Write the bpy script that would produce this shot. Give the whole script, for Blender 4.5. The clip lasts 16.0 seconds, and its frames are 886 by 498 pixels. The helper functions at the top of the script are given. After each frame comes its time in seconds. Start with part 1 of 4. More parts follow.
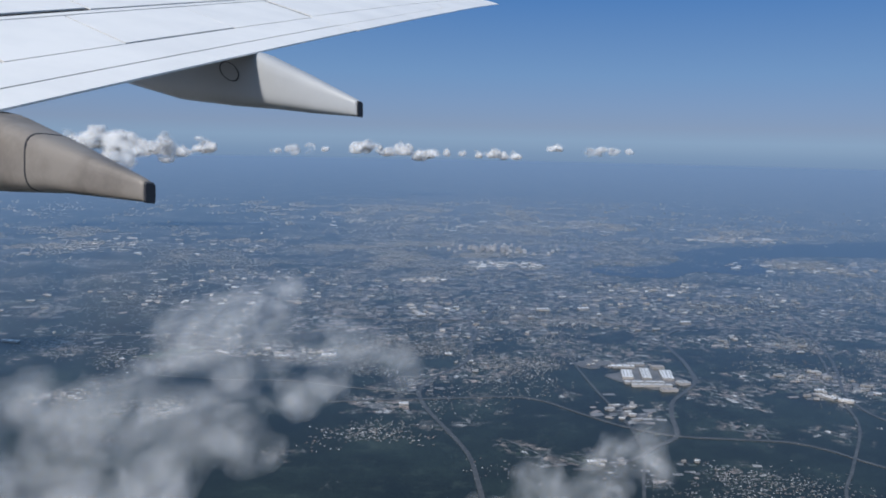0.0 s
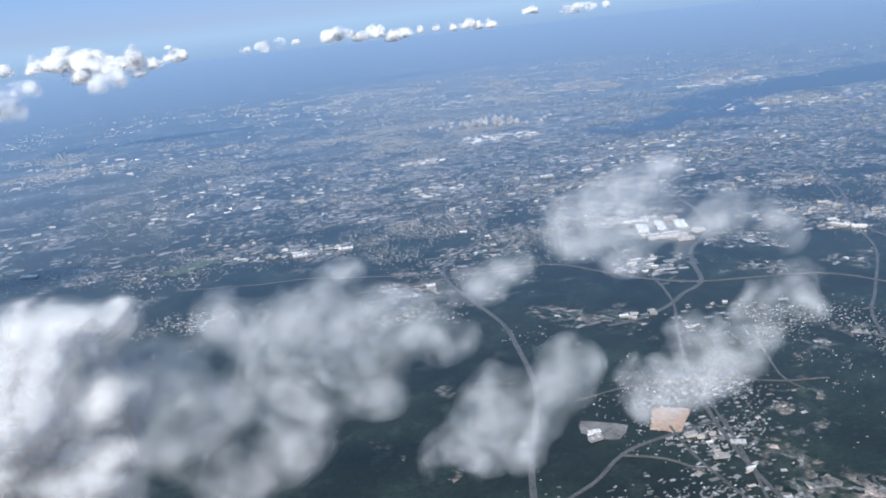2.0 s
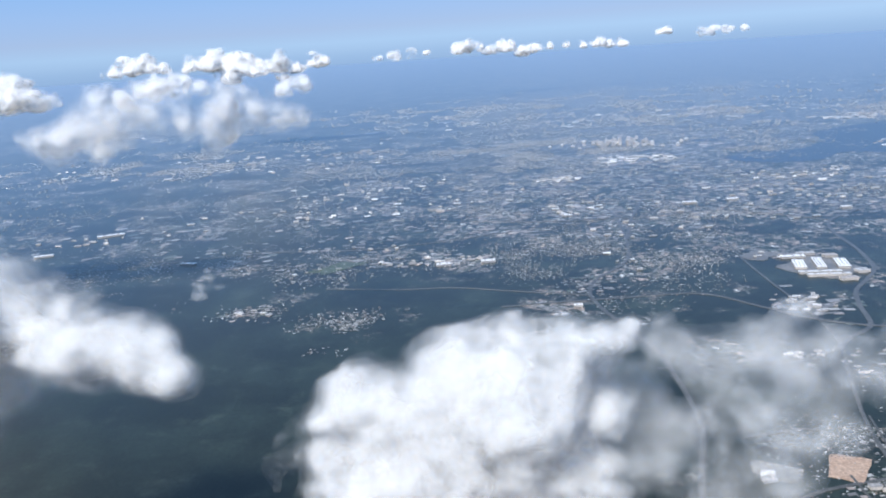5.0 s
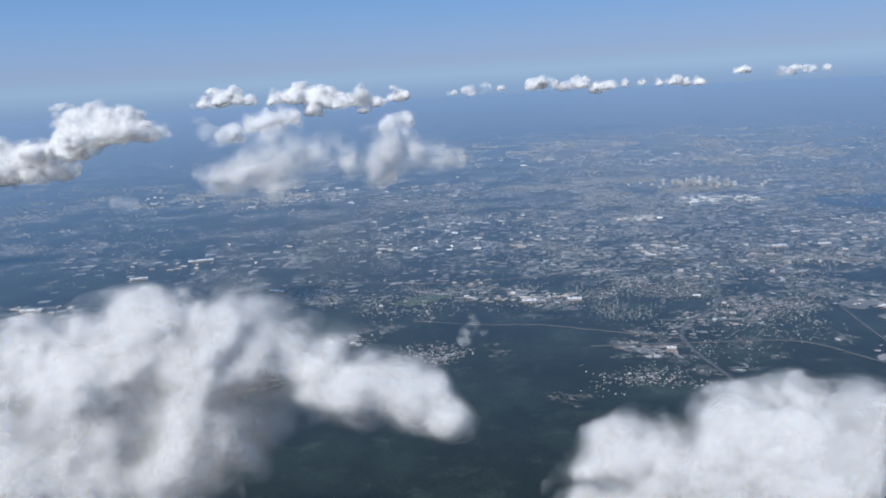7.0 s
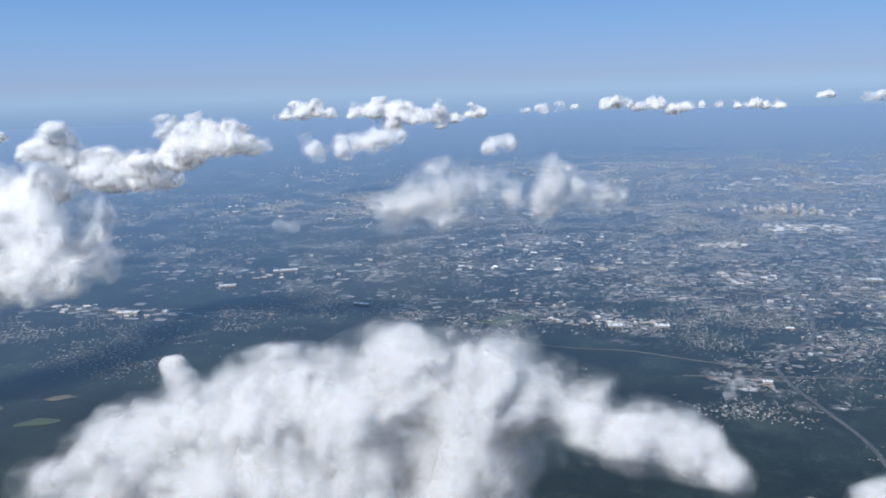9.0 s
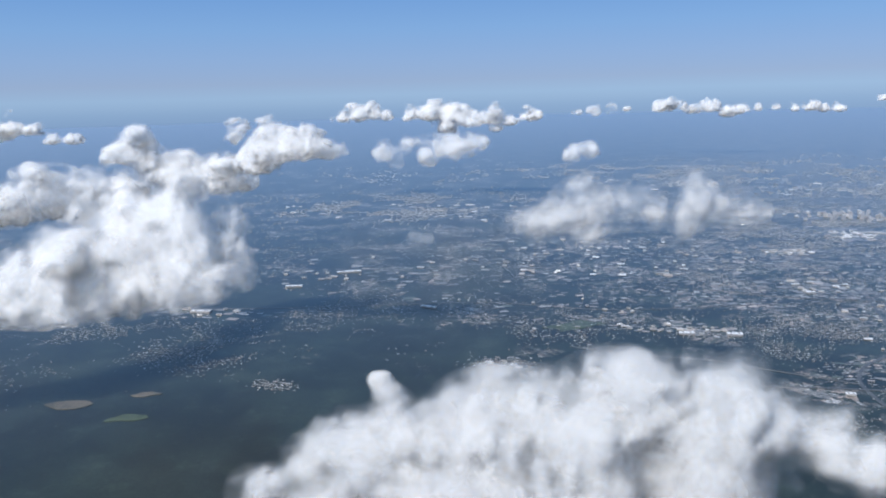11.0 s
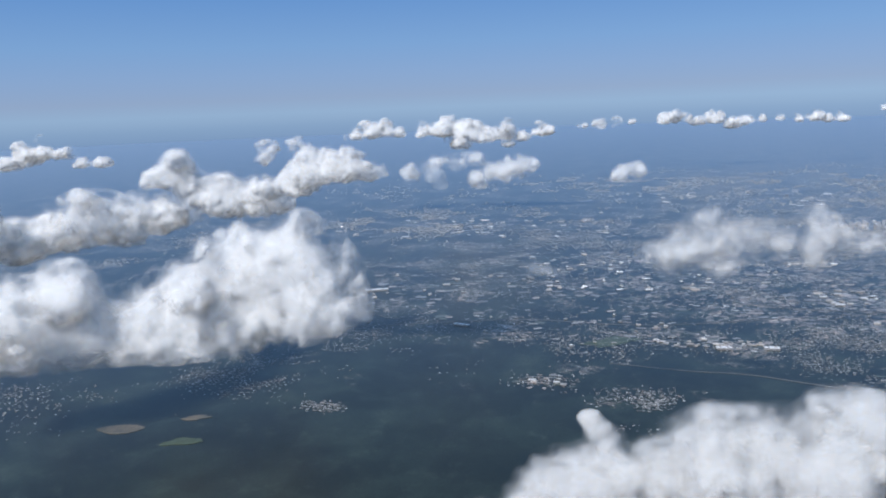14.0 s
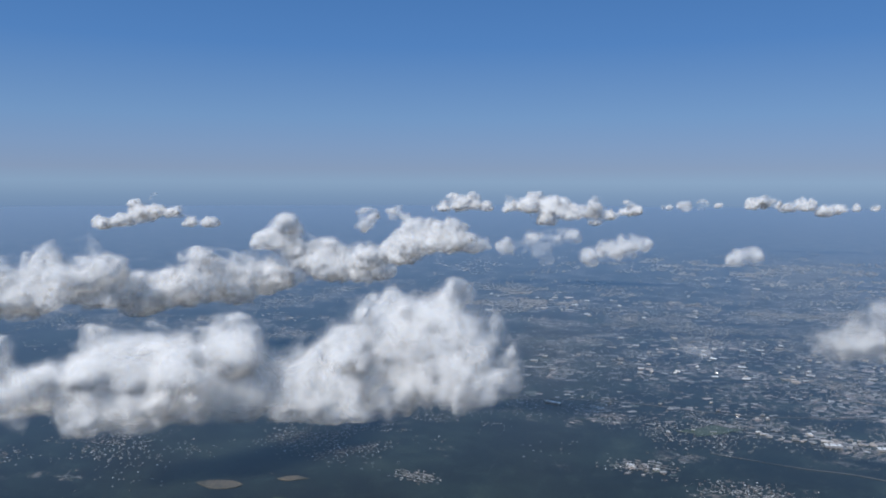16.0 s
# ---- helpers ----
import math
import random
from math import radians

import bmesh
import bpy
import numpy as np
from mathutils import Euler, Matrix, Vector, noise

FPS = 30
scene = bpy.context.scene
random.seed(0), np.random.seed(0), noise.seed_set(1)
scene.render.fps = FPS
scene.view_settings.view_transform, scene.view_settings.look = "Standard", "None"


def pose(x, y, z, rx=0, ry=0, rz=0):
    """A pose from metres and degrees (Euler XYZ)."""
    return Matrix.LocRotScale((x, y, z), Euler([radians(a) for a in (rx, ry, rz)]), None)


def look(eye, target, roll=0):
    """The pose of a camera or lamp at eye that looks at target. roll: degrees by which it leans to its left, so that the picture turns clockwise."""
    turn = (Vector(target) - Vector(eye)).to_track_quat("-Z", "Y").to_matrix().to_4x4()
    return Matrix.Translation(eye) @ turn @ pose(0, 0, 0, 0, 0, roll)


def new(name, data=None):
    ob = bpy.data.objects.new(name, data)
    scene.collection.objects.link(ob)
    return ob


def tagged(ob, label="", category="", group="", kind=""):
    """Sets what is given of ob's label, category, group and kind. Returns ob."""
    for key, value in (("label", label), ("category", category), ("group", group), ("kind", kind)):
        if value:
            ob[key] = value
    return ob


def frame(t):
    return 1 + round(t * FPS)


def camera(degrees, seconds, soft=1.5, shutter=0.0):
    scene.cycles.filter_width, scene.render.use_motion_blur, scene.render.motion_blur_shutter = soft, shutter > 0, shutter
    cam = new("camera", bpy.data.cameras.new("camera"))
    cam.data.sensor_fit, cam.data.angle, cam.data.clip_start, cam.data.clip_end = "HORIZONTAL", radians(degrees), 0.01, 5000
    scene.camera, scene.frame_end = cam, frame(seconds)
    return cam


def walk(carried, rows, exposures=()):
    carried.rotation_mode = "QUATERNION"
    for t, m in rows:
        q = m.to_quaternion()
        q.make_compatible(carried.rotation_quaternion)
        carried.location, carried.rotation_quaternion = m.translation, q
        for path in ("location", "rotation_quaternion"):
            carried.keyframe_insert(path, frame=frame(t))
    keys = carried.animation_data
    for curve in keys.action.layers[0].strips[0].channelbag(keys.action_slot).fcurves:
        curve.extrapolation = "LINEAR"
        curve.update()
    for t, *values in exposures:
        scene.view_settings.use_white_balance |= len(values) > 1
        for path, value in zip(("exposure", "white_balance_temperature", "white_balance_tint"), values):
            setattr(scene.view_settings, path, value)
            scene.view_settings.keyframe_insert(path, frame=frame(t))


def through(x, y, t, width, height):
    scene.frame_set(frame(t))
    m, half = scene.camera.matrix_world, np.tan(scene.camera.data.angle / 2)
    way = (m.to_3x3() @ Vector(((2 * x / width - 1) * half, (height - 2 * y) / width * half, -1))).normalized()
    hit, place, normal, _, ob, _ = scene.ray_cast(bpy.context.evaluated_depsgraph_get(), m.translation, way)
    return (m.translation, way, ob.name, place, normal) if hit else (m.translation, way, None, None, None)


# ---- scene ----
cam = camera(58.71, 16.0, soft=1.9)
PATH = [
    (0.0, pose(-3.40, 0.20, 88.40, 82.46, -1.18, -0.43)),
    (0.5, pose(-3.36, 0.20, 88.36, 82.64, -0.29, -0.02)),
    (1.0, pose(-3.35, 0.20, 88.32, 78.41, 2.98, -0.70)),
    (1.5, pose(-8.85, 0.41, 88.60, 73.95, 5.26, -2.39)),
    (2.0, pose(-11.73, 0.40, 88.77, 73.67, 6.04, -2.72)),
    (2.5, pose(-14.69, 0.44, 89.18, 74.80, 6.15, -2.06)),
    (3.0, pose(-17.63, 0.66, 89.64, 74.97, 6.48, -1.27)),
    (3.5, pose(-20.46, 0.54, 90.07, 71.37, 7.03, -1.68)),
    (4.0, pose(-23.12, -0.28, 90.50, 70.25, 6.37, -0.79)),
    (4.5, pose(-25.59, -1.10, 90.95, 72.91, 4.82, 2.76)),
    (7.0, pose(-38.06, -4.31, 93.24, 77.97, 2.98, 10.58)),
    (7.5, pose(-40.70, -5.14, 93.83, 78.26, 2.39, 12.04)),
    (8.0, pose(-43.44, -6.17, 94.55, 78.54, 1.98, 13.29)),
    (8.5, pose(-46.15, -7.36, 95.37, 78.88, 1.55, 14.41)),
    (9.0, pose(-48.87, -8.54, 96.12, 79.20, 1.61, 15.33)),
    (11.5, pose(-62.64, -14.62, 99.00, 79.18, 1.50, 18.99)),
    (12.0, pose(-65.24, -15.69, 99.65, 79.01, 1.61, 19.27)),
    (12.5, pose(-67.65, -16.93, 100.28, 79.17, 2.40, 18.30)),
    (13.0, pose(-70.06, -18.20, 100.92, 79.61, 2.97, 17.36)),
    (13.5, pose(-72.50, -19.61, 101.51, 79.98, 2.74, 17.30)),
    (14.0, pose(-74.94, -21.16, 102.06, 80.25, 2.24, 18.17)),
    (14.5, pose(-77.47, -22.89, 102.54, 80.63, 1.56, 19.61)),
    (15.0, pose(-80.12, -24.58, 102.77, 80.90, 1.18, 21.12)),
    (15.5, pose(-82.87, -26.07, 102.69, 81.54, 0.90, 22.30)),
    (16.0, pose(-85.67, -27.43, 102.46, 85.64, -0.20, 23.65)),
]
walk(cam, PATH, exposures=((0.0, -0.34), (1.0, -0.30), (1.5, 0.25), (2.0, 0.45), (3.0, 0.12), (3.5, 0.1), (4.5, 0.52), (7.0, 0.05), (9.0, 0.2), (14.5, 0.0), (15.5, 0.05), (16.0, -0.25)))
# ---------------------------------------------------------------- world and light
SUN_ELEVATION, SUN_TURN = radians(46), radians(212)  # turn: clockwise from +y, seen from above
sky_world = bpy.data.worlds.new("summer_sky")
sky_world.use_nodes = True
scene.world = sky_world
wn, wl = sky_world.node_tree.nodes, sky_world.node_tree.links
sky = wn.new("ShaderNodeTexSky")
sky.sky_type, sky.sun_disc = "NISHITA", False
sky.sun_elevation, sky.sun_rotation = SUN_ELEVATION, SUN_TURN
sky.altitude, sky.air_density, sky.dust_density, sky.ozone_density = 1700, 0.8, 0.0, 10.0
tint = wn.new("ShaderNodeMix")  # the deep blue of clear summer air
tint.data_type, tint.blend_type = "RGBA", "MULTIPLY"
tint.inputs[0].default_value = 1.0
tint.inputs[7].default_value = (0.90, 0.88, 1.00, 1)
wl.new(sky.outputs[0], tint.inputs[6])
place = wn.new("ShaderNodeTexCoord")
height = wn.new("ShaderNodeSeparateXYZ")
wl.new(place.outputs["Generated"], height.inputs[0])
rise = wn.new("ShaderNodeMapRange")  # sine of the height over the horizon
rise.inputs["From Min"].default_value, rise.inputs["From Max"].default_value = -0.05, 0.45
wl.new(height.outputs[2], rise.inputs["Value"])
air = wn.new("ShaderNodeValToRGB")  # summer haze: pale at its top, greyish just above it, then deepening blue
stops_ = ((0.050, (1.65, 2.80, 4.90)), (0.085, (2.10, 3.40, 5.45)), (0.117, (2.75, 4.15, 6.15)), (0.150, (2.80, 3.75, 5.55)), (0.205, (2.55, 3.85, 6.1)), (0.275, (2.1, 3.8, 6.5)), (0.448, (1.05, 2.75, 6.2)), (0.56, (0.85, 2.4, 5.7)), (0.95, (1.9, 3.6, 6.3)))
while len(air.color_ramp.elements) < len(stops_):
    air.color_ramp.elements.new(0.5)
for stop_, (at_, colour_) in zip(air.color_ramp.elements, stops_):
    stop_.position, stop_.color = at_, (*colour_, 1)
wl.new(rise.outputs[0], air.inputs[0])
veil = wn.new("ShaderNodeMix")
veil.data_type, veil.blend_type = "RGBA", "MIX"
veil.inputs[0].default_value = 0.85
wl.new(air.outputs[0], veil.inputs[7])
wl.new(tint.outputs[2], veil.inputs[6])
wl.new(veil.outputs[2], wn["Background"].inputs[0])
wn["Background"].inputs[1].default_value = 0.10
sun = new("sun", bpy.data.lights.new("sun", "SUN"))
sun.data.energy, sun.data.angle, sun.data.color = 4.2, radians(5.0), (1.0, 0.97, 0.94)
to_sun = Vector((math.sin(SUN_TURN) * math.cos(SUN_ELEVATION), math.cos(SUN_TURN) * math.cos(SUN_ELEVATION), math.sin(SUN_ELEVATION)))
sun.matrix_world = look(to_sun * 400, (0, 0, 0))
scene.cycles.transparent_max_bounces = 64


# ---------------------------------------------------------------- materials
def nodes_of(name):
    m = bpy.data.materials.new(name)
    m.use_nodes = True
    return m, m.node_tree.nodes, m.node_tree.links


def noise_node(n, l, scale, detail=5.0, rough=0.55, coords="Object"):
    tc = n.new("ShaderNodeTexCoord")
    t = n.new("ShaderNodeTexNoise")
    t.inputs["Scale"].default_value, t.inputs["Detail"].default_value, t.inputs["Roughness"].default_value = scale, detail, rough
    l.new(tc.outputs[coords], t.inputs["Vector"])
    return t


def ramp(n, l, source, stops):
    r = n.new("ShaderNodeValToRGB")
    e = r.color_ramp.elements
    while len(e) < len(stops):
        e.new(0.5)
    for k, (at, col) in zip(e, stops):
        k.position, k.color = at, (*col, 1) if len(col) == 3 else col
    l.new(source, r.inputs[0])
    return r


def mixed(n, l, kind, fac, a, b):
    m = n.new("ShaderNodeMix")
    m.data_type, m.blend_type = "RGBA", kind
    for s, v in ((m.inputs[0], fac), (m.inputs[6], a), (m.inputs[7], b)):
        if hasattr(v, "node"):
            l.new(v, s)
        elif isinstance(v, (int, float)):
            s.default_value = v
        else:
            s.default_value = (*v, 1)
    return m.outputs[2]


# strength of the gloss that stands in for haze on everything far off
HAZE_BASE, HAZE_RISE, HAZE_POWER, HAZE_ROUGH = 0.032, 0.955, 5.0, 0.30


def haze_gloss(n, l, shader, share=1.0):
    """Imitates distance haze by a dull, sky-reflecting gloss, which grows as a surface is seen more flatly."""
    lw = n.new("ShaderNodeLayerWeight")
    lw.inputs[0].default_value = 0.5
    # level normal, so walls take as much haze as flat land
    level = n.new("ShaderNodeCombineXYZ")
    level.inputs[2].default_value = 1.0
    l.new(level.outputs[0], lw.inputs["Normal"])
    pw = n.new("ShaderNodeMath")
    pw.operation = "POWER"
    pw.inputs[1].default_value = HAZE_POWER
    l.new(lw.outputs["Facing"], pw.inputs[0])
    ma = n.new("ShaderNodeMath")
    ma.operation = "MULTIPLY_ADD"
    ma.inputs[1].default_value, ma.inputs[2].default_value = HAZE_RISE * share, HAZE_BASE * share
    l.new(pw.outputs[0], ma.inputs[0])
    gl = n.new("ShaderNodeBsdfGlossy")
    gl.inputs["Roughness"].default_value = HAZE_ROUGH
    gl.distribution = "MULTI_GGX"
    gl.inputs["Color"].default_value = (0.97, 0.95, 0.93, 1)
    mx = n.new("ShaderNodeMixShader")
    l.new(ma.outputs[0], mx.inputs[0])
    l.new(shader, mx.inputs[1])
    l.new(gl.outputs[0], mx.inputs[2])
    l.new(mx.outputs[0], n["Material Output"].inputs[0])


def land_material(name, stops, scale, fine=0.6, bump=0.3, share=1.0):
    m, n, l = nodes_of(name)
    b = n["Principled BSDF"]
    big = noise_node(n, l, scale, 6, 0.6)
    r = ramp(n, l, big.outputs[0], stops)
    small = noise_node(n, l, fine, 5, 0.7)
    tone = ramp(n, l, small.outputs[0], ((0.3, (0.55, 0.55, 0.55)), (0.7, (1.35, 1.35, 1.35))))
    col = mixed(n, l, "MULTIPLY", 1.0, r.outputs[0], tone.outputs[0])
    l.new(col, b.inputs["Base Color"])
    b.inputs["Roughness"].default_value = 0.9
    b.inputs["Specular IOR Level"].default_value = 0.1
    bp = n.new("ShaderNodeBump")
    bp.inputs["Strength"].default_value, bp.inputs["Distance"].default_value = bump, 0.6
    l.new(small.outputs[0], bp.inputs["Height"])
    l.new(bp.outputs[0], b.inputs["Normal"])
    haze_gloss(n, l, b.outputs[0], share)
    return m


def built_material(name, stops, island=True, share=1.0, rough=0.7):
    """Paint and roofing in several tones, one for each house of a mesh or each object."""
    m, n, l = nodes_of(name)
    b = n["Principled BSDF"]
    if island:
        src = n.new("ShaderNodeNewGeometry").outputs["Random Per Island"]
    else:
        src = n.new("ShaderNodeObjectInfo").outputs["Random"]
    r = ramp(n, l, src, stops)
    r.color_ramp.interpolation = "CONSTANT"
    dirt = noise_node(n, l, 1.3, 4, 0.6)
    tone = ramp(n, l, dirt.outputs[0], ((0.3, (0.75, 0.74, 0.72)), (0.65, (1.08, 1.08, 1.08))))
    l.new(mixed(n, l, "MULTIPLY", 1.0, r.outputs[0], tone.outputs[0]), b.inputs["Base Color"])
    b.inputs["Roughness"].default_value = rough
    haze_gloss(n, l, b.outputs[0], share)
    return m


def woodland_material():
    """Woods, with lawns, lots and lanes mottled through them, the more so towards the city."""
    m, n, l = nodes_of("woodland")
    b = n["Principled BSDF"]
    woods = ramp(n, l, noise_node(n, l, 0.03, 8, 0.65).outputs[0], ((0.30, (0.006, 0.010, 0.009)), (0.46, (0.011, 0.016, 0.012)), (0.58, (0.018, 0.027, 0.020)), (0.70, (0.034, 0.046, 0.032))))
    bend = noise_node(n, l, 0.05, 4, 0.6)
    shift = n.new("ShaderNodeVectorMath")
    shift.operation = "MULTIPLY_ADD"
    shift.inputs[1].default_value = (14, 14, 0)
    l.new(bend.outputs["Color"], shift.inputs[0])
    l.new(n.new("ShaderNodeTexCoord").outputs["Object"], shift.inputs[2])
    plots = n.new("ShaderNodeTexVoronoi")  # lots and gardens, each in its own tone
    plots.inputs["Scale"].default_value = 0.42
    l.new(shift.outputs[0], plots.inputs["Vector"])
    chance = n.new("ShaderNodeSeparateColor")
    l.new(plots.outputs["Color"], chance.inputs[0])
    tones = ramp(n, l, chance.outputs[0], ((0.0, (0.012, 0.020, 0.012)), (0.34, (0.030, 0.040, 0.024)), (0.52, (0.075, 0.080, 0.060)), (0.66, (0.16, 0.14, 0.12)), (0.80, (0.25, 0.21, 0.18)), (0.91, (0.36, 0.29, 0.25)), (0.96, (0.52, 0.50, 0.48))))
    tones.color_ramp.interpolation = "CONSTANT"
    streets = n.new("ShaderNodeTexVoronoi")
    streets.feature = "DISTANCE_TO_EDGE"
    streets.inputs["Scale"].default_value = 0.085
    l.new(shift.outputs[0], streets.inputs["Vector"])
    kerb = ramp(n, l, streets.outputs["Distance"], ((0.022, (1, 1, 1)), (0.034, (0, 0, 0))))
    paved = mixed(n, l, "MIX", kerb.outputs[0], tones.outputs[0], (0.19, 0.185, 0.175))
    mottle = ramp(n, l, noise_node(n, l, 0.45, 10, 0.74).outputs[0], ((0.36, (0.30, 0.32, 0.30)), (0.50, (0.9, 0.9, 0.9)), (0.66, (1.9, 1.8, 1.7))))
    lots = n.new("ShaderNodeMix")
    lots.data_type, lots.blend_type = "RGBA", "MULTIPLY"
    lots.inputs[0].default_value = 1.0
    l.new(paved, lots.inputs[6])
    l.new(mottle.outputs[0], lots.inputs[7])
    tc = n.new("ShaderNodeTexCoord")
    sep = n.new("ShaderNodeSeparateXYZ")
    l.new(tc.outputs["Object"], sep.inputs[0])
    town = n.new("ShaderNodeMapRange")  # woods on the hither side, suburbs and city beyond
    town.inputs["From Min"].default_value, town.inputs["From Max"].default_value = 215, 420
    town.inputs["To Min"].default_value, town.inputs["To Max"].default_value = -0.12, 0.022
    l.new(sep.outputs[1], town.inputs["Value"])
    west = n.new("ShaderNodeMapRange")  # thinner settlement towards the west
    west.inputs["From Min"].default_value, west.inputs["From Max"].default_value = -200, 40
    west.inputs["To Min"].default_value, west.inputs["To Max"].default_value = -0.05, 0.045
    l.new(sep.outputs[0], west.inputs["Value"])
    both = n.new("ShaderNodeMath")
    l.new(town.outputs[0], both.inputs[0])
    l.new(west.outputs[0], both.inputs[1])
    add = n.new("ShaderNodeMath")
    l.new(noise_node(n, l, 0.026, 9, 0.66).outputs[0], add.inputs[0])
    l.new(both.outputs[0], add.inputs[1])
    where = ramp(n, l, add.outputs[0], ((0.475, (0, 0, 0)), (0.545, (0.95, 0.95, 0.95))))
    col = mixed(n, l, "MIX", where.outputs[0], woods.outputs[0], lots.outputs[2])
    glades = ramp(n, l, noise_node(n, l, 0.11, 7, 0.7).outputs[0], ((0.54, (0, 0, 0)), (0.70, (0.020, 0.025, 0.019))))  # lawns and thin growth
    col = mixed(n, l, "ADD", 1.0, col, glades.outputs[0])
    small = noise_node(n, l, 0.9, 8, 0.78)
    tone = ramp(n, l, small.outputs[0], ((0.3, (0.40, 0.40, 0.42)), (0.7, (1.5, 1.5, 1.48))))
    l.new(mixed(n, l, "MULTIPLY", 1.0, col, tone.outputs[0]), b.inputs["Base Color"])
    b.inputs["Roughness"].default_value = 0.95
    b.inputs["Specular IOR Level"].default_value = 0.05
    bp = n.new("ShaderNodeBump")
    bp.inputs["Strength"].default_value, bp.inputs["Distance"].default_value = 0.4, 0.7
    l.new(small.outputs[0], bp.inputs["Height"])
    l.new(bp.outputs[0], b.inputs["Normal"])
    haze_gloss(n, l, b.outputs[0])
    return m


FOREST = woodland_material()
FIELD_GREEN = land_material("meadow", ((0.3, (0.035, 0.050, 0.022)), (0.7, (0.085, 0.10, 0.045))), 0.15, 1.2, 0.1)
FIELD_BROWN = land_material("stubble", ((0.3, (0.06, 0.055, 0.035)), (0.7, (0.17, 0.13, 0.08))), 0.15, 1.0, 0.1)
BARE_EARTH = land_material("bare_earth", ((0.3, (0.34, 0.22, 0.15)), (0.7, (0.46, 0.33, 0.24))), 0.3, 1.5, 0.1)
YARD = land_material("yard", ((0.3, (0.09, 0.085, 0.08)), (0.5, (0.15, 0.14, 0.125)), (0.7, (0.22, 0.20, 0.18))), 0.12, 0.8, 0.1)
TOWN = land_material("town_ground", ((0.3, (0.045, 0.055, 0.035)), (0.5, (0.10, 0.10, 0.085)), (0.7, (0.19, 0.17, 0.15))), 0.09, 0.9, 0.1)
ROAD = land_material("old_concrete_road", ((0.3, (0.060, 0.060, 0.058)), (0.7, (0.105, 0.102, 0.096))), 0.2, 1.2, 0.05)
HOUSES = built_material("house_paint", ((0.0, (0.16, 0.157, 0.15)), (0.30, (0.24, 0.235, 0.225)), (0.52, (0.10, 0.098, 0.095)), (0.66, (0.34, 0.33, 0.32)), (0.80, (0.22, 0.165, 0.135)), (0.92, (0.56, 0.555, 0.54))))
LOTS = built_material("paved_lots", ((0.0, (0.14, 0.13, 0.12)), (0.25, (0.22, 0.21, 0.20)), (0.45, (0.075, 0.085, 0.06)), (0.64, (0.30, 0.25, 0.22)), (0.80, (0.36, 0.34, 0.32)), (0.93, (0.50, 0.41, 0.35))))
ROOFS = built_material("flat_roofing", ((0.0, (0.45, 0.44, 0.43)), (0.3, (0.62, 0.61, 0.60)), (0.50, (0.26, 0.25, 0.245)), (0.68, (0.42, 0.36, 0.31)), (0.82, (0.86, 0.86, 0.85))), island=False)
ROOFS_JOINED = built_material("roofing_of_many", ((0.0, (0.45, 0.44, 0.43)), (0.3, (0.62, 0.61, 0.60)), (0.50, (0.26, 0.25, 0.245)), (0.68, (0.42, 0.36, 0.31)), (0.82, (0.86, 0.86, 0.85))))
ROOF_WHITE = built_material("white_roofing", ((0.0, (0.84, 0.84, 0.83)), (0.5, (0.78, 0.77, 0.75))), island=False)
WALLS = built_material("block_walls", ((0.0, (0.34, 0.32, 0.30)), (0.4, (0.48, 0.44, 0.40)), (0.7, (0.28, 0.27, 0.27))), island=False)
TOWER_WALLS = built_material("tower_walls", ((0.0, (0.42, 0.41, 0.41)), (0.4, (0.52, 0.51, 0.52)), (0.7, (0.33, 0.33, 0.35))), island=False)


def water_material():
    m, n, l = nodes_of("harbour_water")
    b = n["Principled BSDF"]
    b.inputs["Base Color"].default_value = (0.02, 0.035, 0.055, 1)
    b.inputs["Roughness"].default_value = 0.4
    t = noise_node(n, l, 0.4, 4)
    bp = n.new("ShaderNodeBump")
    bp.inputs["Strength"].default_value = 0.08
    l.new(t.outputs[0], bp.inputs["Height"])
    l.new(bp.outputs[0], b.inputs["Normal"])
    haze_gloss(n, l, b.outputs[0], 0.72)
    return m


WATER = water_material()


